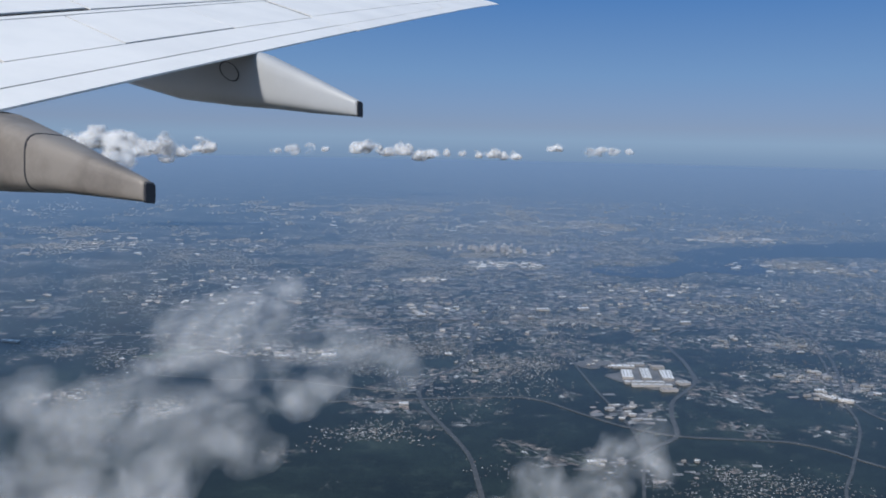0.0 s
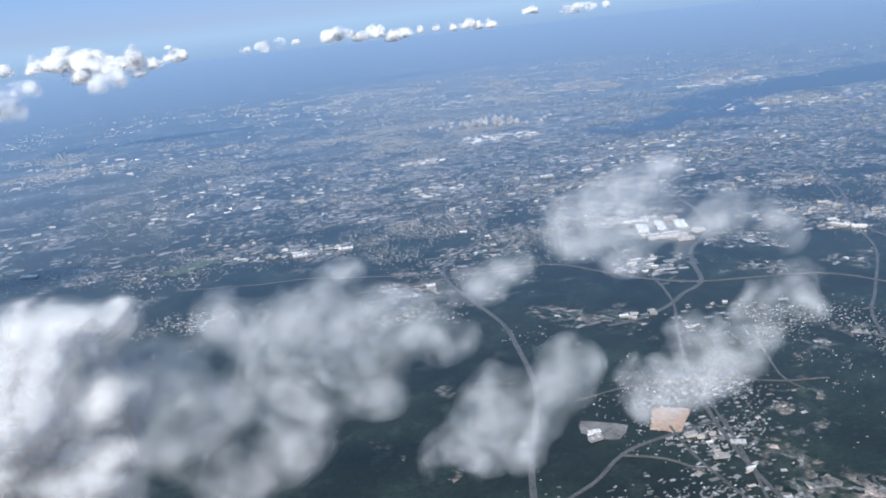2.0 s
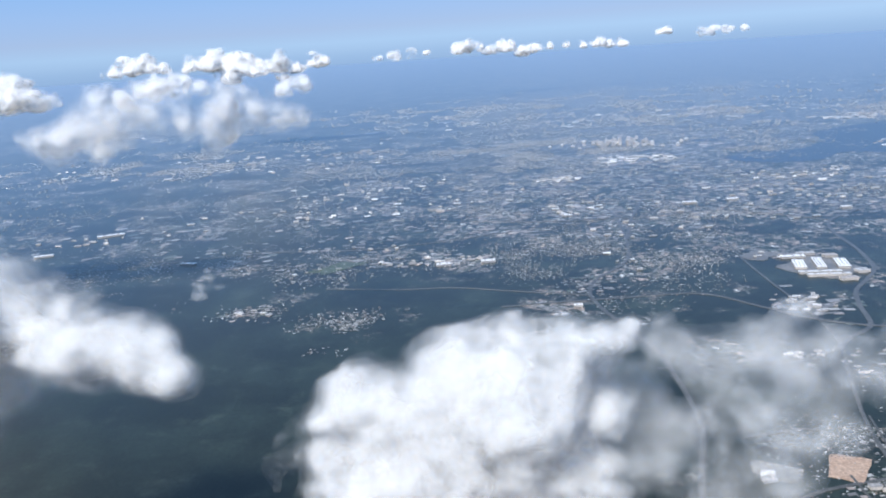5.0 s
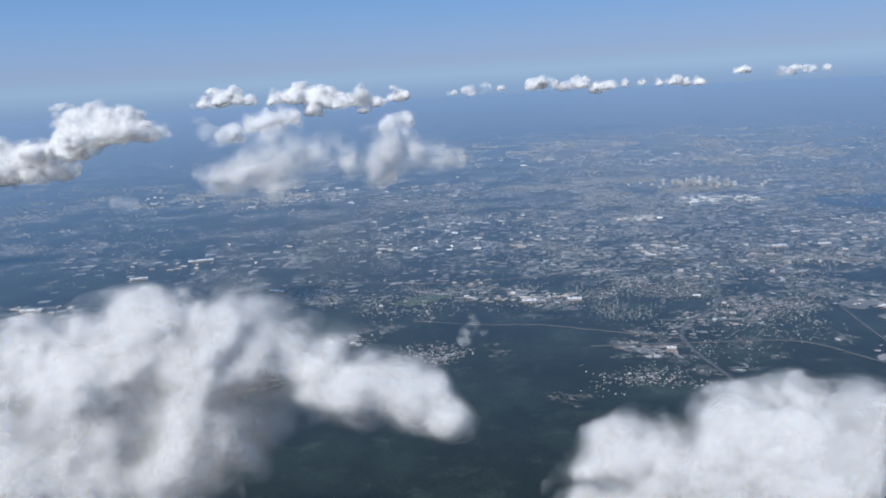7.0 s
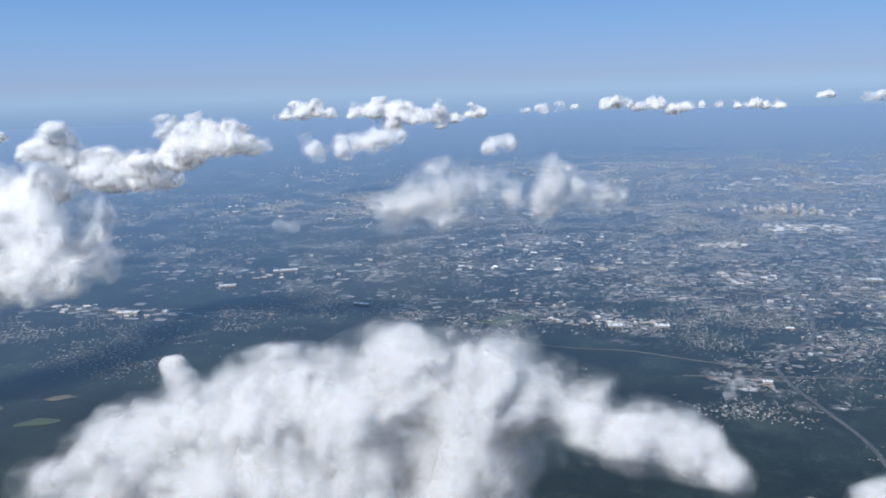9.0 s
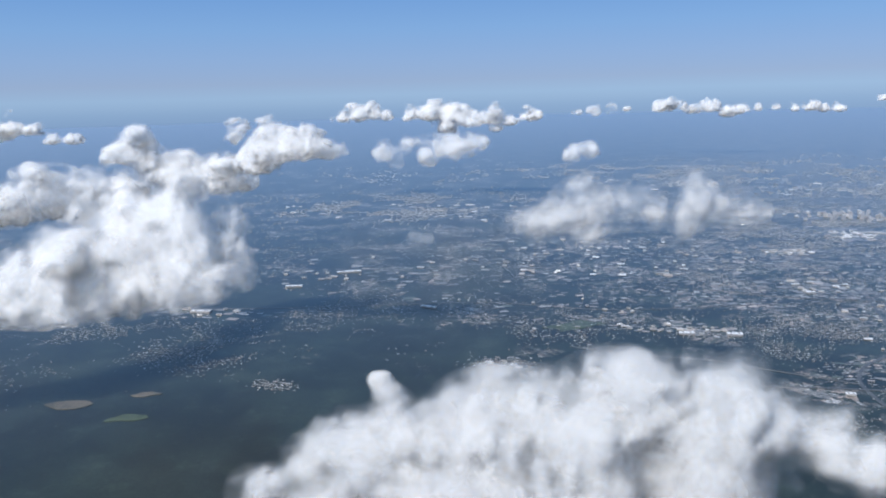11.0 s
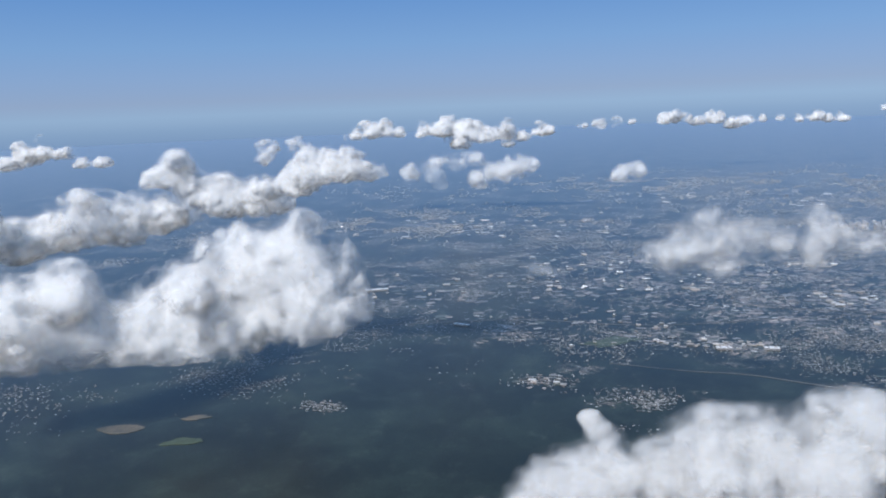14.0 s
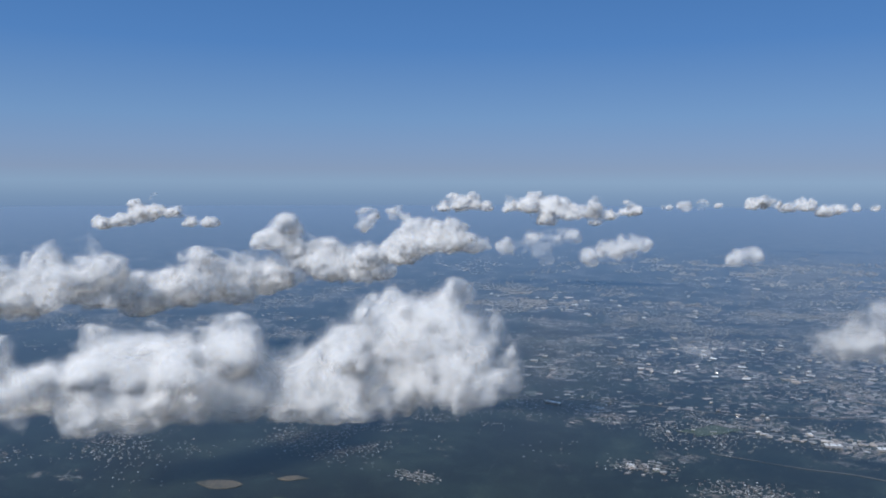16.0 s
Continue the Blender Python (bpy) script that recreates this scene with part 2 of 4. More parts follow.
def cloud_material(name, alpha, low, high, scale, through=0.3, lift=0.32, white=(0.97, 0.97, 0.97), keep=0.5):
    """Cloud droplets: scatters light to both sides, has normals bent sunwards to brighten it and even out small dents,
    and is thinner where its own noise is low.
    """
    m, n, l = nodes_of(name)
    n.remove(n["Principled BSDF"])
    t = noise_node(n, l, scale, 5, 0.6)
    bp = n.new("ShaderNodeBump")
    bp.inputs["Strength"].default_value, bp.inputs["Distance"].default_value = 0.05, 0.4 / scale
    l.new(t.outputs[0], bp.inputs["Height"])
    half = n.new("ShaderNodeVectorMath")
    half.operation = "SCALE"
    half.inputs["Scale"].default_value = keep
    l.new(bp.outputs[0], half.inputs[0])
    sunbent = n.new("ShaderNodeVectorMath")
    sunbent.operation = "ADD"
    # pulls the shading normal towards sun and zenith, which lightens the shaded sides
    sunbent.inputs[1].default_value = (to_sun + Vector((0, 0, 0.6))).normalized() * lift
    l.new(half.outputs[0], sunbent.inputs[0])
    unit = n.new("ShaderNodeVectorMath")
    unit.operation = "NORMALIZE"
    l.new(sunbent.outputs[0], unit.inputs[0])
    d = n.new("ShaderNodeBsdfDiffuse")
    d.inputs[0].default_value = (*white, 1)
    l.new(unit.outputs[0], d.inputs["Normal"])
    tr = n.new("ShaderNodeBsdfTranslucent")
    tr.inputs[0].default_value = (*white, 1)
    mx = n.new("ShaderNodeMixShader")
    mx.inputs[0].default_value = through
    l.new(d.outputs[0], mx.inputs[1])
    l.new(tr.outputs[0], mx.inputs[2])
    r = ramp(n, l, t.outputs[0], ((low, (0, 0, 0)), (high, (alpha, alpha, alpha))))
    clear = n.new("ShaderNodeBsdfTransparent")
    out = n.new("ShaderNodeMixShader")
    l.new(r.outputs[0], out.inputs[0])
    l.new(clear.outputs[0], out.inputs[1])
    l.new(mx.outputs[0], out.inputs[2])
    l.new(out.outputs[0], n["Material Output"].inputs[0])
    return m


def paint_material(name, colour, rough, stain, scale=3.0, amount=0.5):
    m, n, l = nodes_of(name)
    b = n["Principled BSDF"]
    t = noise_node(n, l, scale, 8, 0.65)
    r = ramp(n, l, t.outputs[0], ((0.42, colour), (0.75, stain)))
    l.new(mixed(n, l, "MIX", amount, colour, r.outputs[0]), b.inputs["Base Color"])
    b.inputs["Roughness"].default_value = rough
    return m


WING_WHITE = paint_material("wing_paint", (0.95, 0.915, 0.86), 0.35, (0.68, 0.665, 0.65), 2.0)
FAIRING_GREY = paint_material("fairing_paint", (0.47, 0.475, 0.475), 0.4, (0.40, 0.40, 0.40), 4.0)
FAIRING_WORN = paint_material("worn_fairing_paint", (0.27, 0.235, 0.20), 0.5, (0.10, 0.08, 0.065), 6.0, 0.9)
GAP_DARK = paint_material("dark_gap", (0.03, 0.03, 0.035), 0.6, (0.02, 0.02, 0.02))


# ---------------------------------------------------------------- mesh helpers
def quads_mesh(name, verts, quads, smooth=False, mats=(), mat_index=None):
    """A mesh from arrays of places and of four-cornered faces."""
    me = bpy.data.meshes.new(name)
    verts, quads = np.asarray(verts, dtype=np.float32), np.asarray(quads, dtype=np.int32)
    me.vertices.add(len(verts))
    me.vertices.foreach_set("co", verts.ravel())
    me.loops.add(quads.size)
    me.loops.foreach_set("vertex_index", quads.ravel())
    me.polygons.add(len(quads))
    me.polygons.foreach_set("loop_start", np.arange(0, quads.size, 4, dtype=np.int32))
    me.polygons.foreach_set("use_smooth", np.full(len(quads), smooth))
    for m in mats:
        me.materials.append(m)
    if mat_index is not None:
        me.polygons.foreach_set("material_index", np.asarray(mat_index, dtype=np.int32))
    me.update(calc_edges=True)
    return me


def part(name, bm, material, parent, label=""):
    me = bpy.data.meshes.new(name)
    bm.to_mesh(me)
    bm.free()
    me.materials.append(material)
    ob = new(name, me)
    ob.parent = parent
    if label:
        tagged(ob, label)
    return ob


def box_into(bm, x0, x1, y0, y1, z0, z1, inset=0.0):
    v = [bm.verts.new((x, y, z)) for z, i in ((z0, 0.0), (z1, inset)) for x, y in ((x0 + i, y0 + i), (x1 - i, y0 + i), (x1 - i, y1 - i), (x0 + i, y1 - i))]
    for f in ((3, 2, 1, 0), (4, 5, 6, 7), (0, 1, 5, 4), (1, 2, 6, 5), (2, 3, 7, 6), (3, 0, 4, 7)):
        bm.faces.new([v[k] for k in f])


# ---------------------------------------------------------------- ground, water, fields, roads
def ground_sheet():
    """One sheet that reaches the horizon, in rings that widen outwards."""
    radii = [0.0] + [40 * 1.09 ** k for k in range(57)]
    radii[-1] = 4900
    seg = 96
    ang = np.linspace(0, 2 * np.pi, seg, endpoint=False)
    verts = [(r * np.sin(a), r * np.cos(a), 0.0) for r in radii[1:] for a in ang]
    quads = [(i * seg + j, i * seg + (j + 1) % seg, (i + 1) * seg + (j + 1) % seg, (i + 1) * seg + j) for i in range(len(radii) - 2) for j in range(seg)]
    bm = bmesh.new()
    vs = [bm.verts.new(v) for v in verts]
    for q in quads:
        bm.faces.new([vs[k] for k in reversed(q)])
    bm.faces.new(vs[:seg][::-1])
    bmesh.ops.recalc_face_normals(bm, faces=bm.faces)
    me = bpy.data.meshes.new("ground")
    bm.to_mesh(me)
    bm.free()
    me.materials.append(FOREST)
    if me.polygons[0].normal.z < 0:
        me.flip_normals()
    return tagged(new("ground", me), "dark green wooded land reaching to the horizon", "ground", kind="structure")


ground_sheet()


def smooth_line(points, step):
    """Places along a smooth curve through a few points."""
    p = [Vector((*q, 0)) for q in points]
    p = [2 * p[0] - p[1]] + p + [2 * p[-1] - p[-2]]
    out = []
    for a, b, c, d in zip(p, p[1:], p[2:], p[3:]):
        k = max(2, int((c - b).length / step))
        for i in range(k):
            t = i / k
            out.append(0.5 * (2 * b + (c - a) * t + (2 * a - 5 * b + 4 * c - d) * t * t + (3 * b - a - 3 * c + d) * t ** 3))
    out.append(p[-2])
    return out


def patch(name, points, material, z, label, category, wobble=0.12, kind="structure", thick=0.05, seed=0):
    """A low, uneven-edged slab of land or water."""
    rnd = random.Random(seed)
    loop = smooth_line(list(points) + [points[0]], 3.0)[:-1]
    c = sum(loop, Vector()) / len(loop)
    bm = bmesh.new()
    lower, upper = [], []
    for q in loop:
        w = c + (q - c) * (1 + wobble * (rnd.random() - 0.5))
        lower.append(bm.verts.new((w.x, w.y, 0.004)))
        upper.append(bm.verts.new((w.x, w.y, z + thick)))
    bm.faces.new(upper)
    for i in range(len(loop)):
        j = (i + 1) % len(loop)
        bm.faces.new((lower[i], lower[j], upper[j], upper[i]))
    bmesh.ops.recalc_face_normals(bm, faces=bm.faces)
    me = bpy.data.meshes.new(name)
    bm.to_mesh(me)
    bm.free()
    me.materials.append(material)
    return tagged(new(name, me), label, category, kind=kind)


def oval(x, y, rx, ry, turn=0.0, n=9, seed=0, rough=0.25):
    rnd = random.Random(seed)
    c, s = math.cos(turn), math.sin(turn)
    out = []
    for k in range(n):
        a, q = 2 * math.pi * k / n, 1 + rough * (rnd.random() - 0.5)
        u, v = rx * q * math.cos(a), ry * q * math.sin(a)
        out.append((x + c * u - s * v, y + s * u + c * v))
    return out


patch("harbour_water", ((199, 670), (245, 707), (334, 745), (470, 790), (620, 800), (600, 700), (480, 668), (332, 662), (288, 652), (253, 613), (246, 578), (223, 553), (189, 566), (161, 538), (130, 539), (107, 566), (137, 588), (173, 596), (196, 636)), WATER, 0.02, "blue-grey harbour inlet with built-up shores", "water", 0.02)
patch("inner_harbour", oval(118, 668, 20, 6, 0.3, seed=4), WATER, 0.02, "small blue-grey harbour basin beside the city", "water", 0.1)


def road(name, points, width, label, lift=0.10):
    line = smooth_line(points, 2.5)
    bm = bmesh.new()
    rows_ = []
    for i, q in enumerate(line):
        d = (line[min(i + 1, len(line) - 1)] - line[max(i - 1, 0)]).normalized()
        side = Vector((-d.y, d.x, 0)) * width / 2
        rows_.append([bm.verts.new(v) for v in (q - side + Vector((0, 0, -0.02)), q - side + Vector((0, 0, lift)), q + side + Vector((0, 0, lift)), q + side + Vector((0, 0, -0.02)))])
    for a, b in zip(rows_, rows_[1:]):
        for k in range(3):
            bm.faces.new((a[k], a[k + 1], b[k + 1], b[k]))
    bmesh.ops.recalc_face_normals(bm, faces=bm.faces)
    me = bpy.data.meshes.new(name)
    bm.to_mesh(me)
    bm.free()
    me.materials.append(ROAD)
    if sum(p.normal.z for p in me.polygons) < 0:
        me.flip_normals()
    return tagged(new(name, me), label, "road", kind="structure")


HIGHWAY = "pale grey highway winding through woods and suburbs"
road("highway", ((4, 512), (-5, 490), (-4, 462), (5, 437), (14, 401), (14, 353), (11, 319), (3, 302), (-4, 291), (-8, 276), (-6, 260), (0, 241), (7, 219), (9, 201), (10, 174), (6, 153), (3, 136), (0, 100)), 1.4, HIGHWAY)
road("highway", ((34, 440), (27, 412), (21, 388), (14.5, 350)), 1.5, HIGHWAY, 0.13)
road("highway", ((220, 446), (158, 414), (126, 388), (109, 370), (103, 348), (102, 321), (98, 295), (91, 282), (82, 269), (77, 254), (73, 235), (64, 226), (56, 217), (45, 210), (36, 208)), 1.6, HIGHWAY, 0.11)
road("highway", ((-40, 262), (2, 268), (30, 270), (47, 254), (58, 243), (73, 235), (90, 233), (107, 231), (116, 225), (124, 215), (150, 190), (200, 160)), 1.2, HIGHWAY, 0.15)
road("highway", ((200, 450), (181, 378), (167, 326), (151, 286), (147, 269), (149, 252), (165, 225), (200, 190)), 1.3, HIGHWAY, 0.12)
road("highway", ((178, 380), (163, 326), (147.5, 286), (143, 268), (135, 244), (116, 212), (104, 192), (95, 160)), 0.9, "narrow grey road along a cleared strip", 0.16)
road("main_street", ((56, 380), (56, 356), (55, 318), (57, 280), (60, 247), (59, 221), (53, 198), (46, 165), (45, 130), (50, 100)), 0.9, "grey main street through suburbs", 0.14)
road("highway", ((-14, 499), (2, 501), (36, 551), (76, 583), (121, 619), (155, 650)), 2.2, "pale highway along the harbour front", 0.12)
road("highway", ((165, 408), (197, 433), (221, 451), (229, 465)), 1.3, HIGHWAY, 0.14)
road("country_road", ((-110, 290), (-80, 286), (-58, 286), (-37, 280), (-8, 272)), 0.8, "pale narrow road at the edge of woods", 0.12)
road("side_street", ((0, 112), (4, 124), (15, 133), (25, 143), (46, 150)), 0.9, "pale side street among houses", 0.12)
road("main_street", ((-330, 300), (-280, 310), (-220, 330), (-160, 350), (-100, 350), (-40, 372), (20, 395)), 0.9, "pale main street through scattered suburbs", 0.12)
road("main_street", ((-60, 400), (-20, 392), (30, 394), (70, 400), (110, 372)), 1.0, "pale straight main street among houses", 0.17)


# ---------------------------------------------------------------- noise fields for scattering and for clouds
def lattice_noise(p, freq, seed):
    """Smooth random values between -1 and 1 at places p (n x 3)."""
    rs = np.random.RandomState(seed)
    tab = rs.rand(32, 32, 32).astype(np.float32) * 2 - 1
    q = p * freq + 100.0
    i = np.floor(q).astype(np.int64)
    f = (q - i).astype(np.float32)
    f = f * f * (3 - 2 * f)
    i &= 31
    j = (i + 1) & 31
    x0, y0, z0, x1, y1, z1 = i[:, 0], i[:, 1], i[:, 2], j[:, 0], j[:, 1], j[:, 2]
    fx, fy, fz = f[:, 0], f[:, 1], f[:, 2]
    a = tab[x0, y0, z0] * (1 - fx) + tab[x1, y0, z0] * fx
    b = tab[x0, y1, z0] * (1 - fx) + tab[x1, y1, z0] * fx
    c = tab[x0, y0, z1] * (1 - fx) + tab[x1, y0, z1] * fx
    d = tab[x0, y1, z1] * (1 - fx) + tab[x1, y1, z1] * fx
    return (a * (1 - fy) + b * fy) * (1 - fz) + (c * (1 - fy) + d * fy) * fz


# ---------------------------------------------------------------- houses in neighbourhoods
CORNERS = np.array(((-1, -1), (1, -1), (1, 1), (-1, 1)), dtype=np.float32)
HOUSE_FACES = np.array(((0, 1, 5, 4), (1, 2, 6, 5), (2, 3, 7, 6), (3, 0, 4, 7), (4, 5, 9, 8), (5, 6, 10, 9), (6, 7, 11, 10), (7, 4, 8, 11), (8, 9, 10, 11)), dtype=np.int32)


def houses_mesh(name, x, y, wide, deep, high, turn, roof, base, flat=False):
    """Hip-roofed houses as one mesh."""
    n = len(x)
    c, s = np.cos(turn), np.sin(turn)
    out = np.zeros((n, 12, 3), dtype=np.float32)
    for level, (k, z) in enumerate(((1.0, 0 * high + base), (1.0, high + base), (roof, high * (1.05 if flat else 1.55) + base))):
        kx = 1.0 if level < 2 else (roof if flat else 0.62)
        ky = 1.0 if level < 2 else (roof if flat else 0.12)
        for q in range(4):
            u, v = CORNERS[q, 0] * wide * kx, CORNERS[q, 1] * deep * ky
            out[:, level * 4 + q, 0] = x + c * u - s * v
            out[:, level * 4 + q, 1] = y + s * u + c * v
            out[:, level * 4 + q, 2] = z
    faces = (HOUSE_FACES[None] + (np.arange(n) * 12)[:, None, None]).reshape(-1, 4)
    return quads_mesh(name, out.reshape(-1, 3), faces, mats=(HOUSES,))


def neighbourhood(x, y, rx, ry, count, size, label, seed, turn=0.0, rows_gap=2.2, base=0.0, loose=0.35, even=0.5):
    """Detached houses in bent rows along streets, thinning out to the edge."""
    rs = np.random.RandomState(seed)
    n = count * 4
    a, r = rs.rand(n) * 2 * np.pi, 0.62 * np.sqrt(-2 * np.log(1 - 0.97 * rs.rand(n)))
    u, v = rx * r * np.cos(a), ry * r * np.sin(a)
    bend = 0.12 * rows_gap * np.sin(u * 0.09 + seed) * 6
    v = np.round((v + bend) / rows_gap) * rows_gap - bend + rs.randn(n) * loose
    c, s = math.cos(turn), math.sin(turn)
    px_, py_ = x + c * u - s * v, y + s * u + c * v
    thin = lattice_noise(np.stack((px_, py_, px_ * 0), 1), 0.09, seed + 1) * 0.6 + lattice_noise(np.stack((px_, py_, px_ * 0), 1), 0.03, seed + 2)
    keep = np.argsort(-(thin * 1.2 + (even + 0.25) * rs.rand(n) * 2 - 0.15 * r))[:count]
    px_, py_ = px_[keep], py_[keep]
    k = len(px_)
    wide = size * (0.42 + 0.35 * rs.rand(k))
    me = houses_mesh("houses", px_, py_, wide, wide * (0.55 + 0.3 * rs.rand(k)), size * (0.16 + 0.14 * rs.rand(k)), turn + rs.randn(k) * 0.25 + (rs.rand(k) > 0.7) * 1.57, 0.5, base)
    return tagged(new("neighbourhood_houses", me), label, "houses", kind="stuff")


SUBURB = "pale detached suburban houses among dark trees"
neighbourhood(-15, 330, 30, 55, 2550, 0.45, SUBURB, 11, 0.2)
neighbourhood(24, 122, 22, 14, 640, 0.33, "pale houses on curving streets among lawns", 12, 0.5, loose=0.45, even=0.1)
neighbourhood(55, 160, 22, 22, 900, 0.33, "pale houses on curving streets among lawns", 13, 0.9, loose=0.45, even=0.1)
neighbourhood(62, 203, 36, 13, 640, 0.36, SUBURB, 14, -0.1, loose=0.5, even=0.1)
neighbourhood(85, 175, 30, 22, 500, 0.34, SUBURB, 15, 0.6, loose=0.5, even=0.05)
neighbourhood(-93, 241, 17, 15, 420, 0.52, "ring of pale houses on looping lanes in woods", 16, 0.4, 2.4, loose=0.8, even=0.1)
neighbourhood(-130, 264, 12, 9, 190, 0.56, "pale village houses at a wood's edge", 17)
neighbourhood(-203, 222, 9, 5, 190, 0.52, "small cluster of pale houses in woods", 18)
neighbourhood(-248, 248, 24, 24, 760, 0.52, SUBURB, 19, 0.3)
neighbourhood(-315, 262, 42, 28, 760, 0.54, SUBURB, 20, -0.2)
neighbourhood(-235, 310, 75, 42, 1150, 0.54, SUBURB, 21, 0.15)
neighbourhood(-133, 325, 34, 28, 800, 0.54, SUBURB, 22, 0.1)
neighbourhood(-75, 330, 45, 22, 450, 0.50, SUBURB, 23, 0.1)
neighbourhood(35, 330, 24, 40, 1054, 0.45, SUBURB, 24, -0.3)
neighbourhood(60, 400, 40, 40, 1360, 0.48, SUBURB, 25, 0.2)
neighbourhood(141, 458, 75, 48, 2210, 0.50, SUBURB, 26, 0.1)
neighbourhood(150, 355, 26, 14, 442, 0.48, SUBURB, 27)
neighbourhood(200, 330, 26, 30, 714, 0.48, SUBURB, 28, 0.4)
neighbourhood(300, 590, 75, 50, 1870, 0.72, SUBURB, 29, 0.1)
neighbourhood(-45, 450, 60, 60, 1700, 0.50, SUBURB, 30, 0.1)
neighbourhood(-150, 440, 70, 60, 700, 0.50, SUBURB, 31, 0.0)
neighbourhood(-280, 430, 90, 60, 700, 0.54, SUBURB, 32, 0.2)
neighbourhood(20, 640, 150, 110, 7140, 0.76, "dense pale city blocks far off", 33, 0.1, 2.6)
neighbourhood(-140, 600, 120, 110, 1700, 0.76, "pale suburban blocks far off", 34, 0.1, 2.6)
neighbourhood(190, 830, 190, 90, 3060, 1.20, "dense pale city blocks far off", 35, 0.1, 4.0)
neighbourhood(-330, 690, 190, 90, 2550, 1.20, "scattered pale suburbs far off", 36, 0.1, 4.0, even=0.3)
neighbourhood(0, 1050, 420, 200, 3060, 1.92, "scattered pale suburbs far off", 37, 0.1, 8.0, even=0.3)
neighbourhood(-520, 480, 150, 120, 1530, 0.88, "scattered pale suburbs far off", 38, 0.1, 4.0, even=0.3)
neighbourhood(330, 480, 120, 90, 1530, 0.72, SUBURB, 39, 0.1, 3.0, even=0.3)
neighbourhood(-24, 232, 16, 18, 300, 0.50, "few scattered pale houses in woods", 40, 0.1, 3.0, loose=1.0)
neighbourhood(-350, 200, 60, 30, 620, 0.54, "few scattered pale houses in woods", 41, 0.1, 3.0, loose=1.0)
neighbourhood(145, 300, 24, 22, 340, 0.48, SUBURB, 42, 0.1, 3.0)
neighbourhood(180, 260, 30, 30, 442, 0.48, SUBURB, 43, 0.1, 3.0)

def lots(x, y, rx, ry, count, size, seed, label="pale paved lots and brown yards between buildings", turn=0.12):
    """Low slabs of paving, turned to the street grid."""
    rs = np.random.RandomState(seed)
    a, r = rs.rand(count) * 2 * np.pi, 0.6 * np.sqrt(-2 * np.log(1 - 0.95 * rs.rand(count)))
    wide = size * (0.4 + 1.2 * rs.rand(count) ** 2)
    me = houses_mesh("lots", x + rx * r * np.cos(a), y + ry * r * np.sin(a), wide, wide * (0.25 + 0.5 * rs.rand(count)), 0.03 + 0.05 * rs.rand(count), turn + 0.12 * rs.randn(count) + (rs.rand(count) > 0.6) * 0.5, 0.97, 0.0, flat=True)
    me.materials[0] = LOTS
    return tagged(new("paved_lots", me), label, "paved lots", kind="stuff")


lots(65, 256, 11, 14, 60, 1.5, 301)
lots(64, 316, 9, 7, 24, 1.8, 302)
lots(145, 302, 12, 10, 60, 1.5, 303)
lots(141, 279, 10, 8, 40, 1.3, 304)
lots(163, 287, 7, 15, 50, 1.4, 305)
lots(-70, 326, 26, 9, 90, 1.6, 306)
lots(48, 583, 34, 22, 120, 2.6, 307)
lots(-11, 512, 18, 14, 60, 2.2, 308)
lots(-2, 420, 22, 24, 110, 2.0, 309)
lots(-305, 304, 40, 10, 70, 1.8, 310)
lots(-6, 285, 9, 13, 60, 1.3, 311)
lots(41, 140, 9, 14, 130, 0.65, 312)
lots(295, 786, 80, 26, 120, 4.0, 313)
lots(150, 355, 26, 16, 90, 1.6, 314)
lots(80, 410, 60, 40, 150, 1.8, 315)
lots(160, 470, 90, 50, 200, 2.0, 316)
lots(-130, 345, 60, 30, 120, 1.6, 317)
lots(-120, 480, 110, 70, 220, 2.2, 318)
lots(-250, 400, 90, 50, 180, 2.0, 319)
lots(-300, 650, 200, 70, 200, 3.4, 320)
lots(30, 660, 170, 90, 900, 2.6, 321)
lots(40, 500, 110, 80, 500, 1.9, 329)
lots(-60, 400, 80, 50, 260, 1.6, 330)
lots(100, 900, 300, 90, 220, 5.0, 322)
lots(310, 600, 90, 40, 160, 2.8, 323)
lots(82, 297, 9, 16, 50, 2.0, 324)
lots(-131, 263, 9, 6, 24, 1.2, 325)
lots(24, 124, 16, 9, 110, 0.45, 326)
lots(50, 158, 16, 18, 170, 0.45, 327)
lots(60, 208, 30, 8, 50, 1.0, 328)

for k_, (x_, y_, rx_, ry_, mat_, name_, label_) in enumerate((
        (-42, 134, 5, 4, FIELD_GREEN, "meadow", "pale green meadow in dark woods"),
        (-5, 118, 4, 3, FIELD_GREEN, "meadow", "pale green meadow in dark woods"),
        (-262, 186, 7, 3.5, FIELD_BROWN, "stubble_field", "brown stubble field beside woods"),
        (-244, 200, 5, 3, FIELD_BROWN, "stubble_field", "brown stubble field beside woods"),
        (-236, 182, 6, 3, FIELD_GREEN, "meadow", "olive meadow beside woods"),
        (-112, 318, 12, 6, FIELD_GREEN, "golf_course", "green golf course between suburbs"),
        (82, 297, 11, 18, YARD, "factory_yard", "pale paved yard of a factory"),
        (64, 316, 8, 6, YARD, "quarry_yard", "pale sandy yard beside a highway"))):
    patch(name_, oval(x_, y_, rx_, ry_, 0.13 * k_, 10, 90 + k_, 0.9), mat_, 0.085 + 0.002 * k_, label_, name_.replace("_", " "), 0.12, seed=k_)
patch("building_site", ((30.6, 149.6), (32.3, 154), (34, 158.6), (37.8, 157.4), (41.6, 156.1), (39, 151.6), (36.5, 147.1), (33.5, 148.4)), BARE_EARTH, 0.085, "bare orange earth of a square building site", "building site", 0.03)
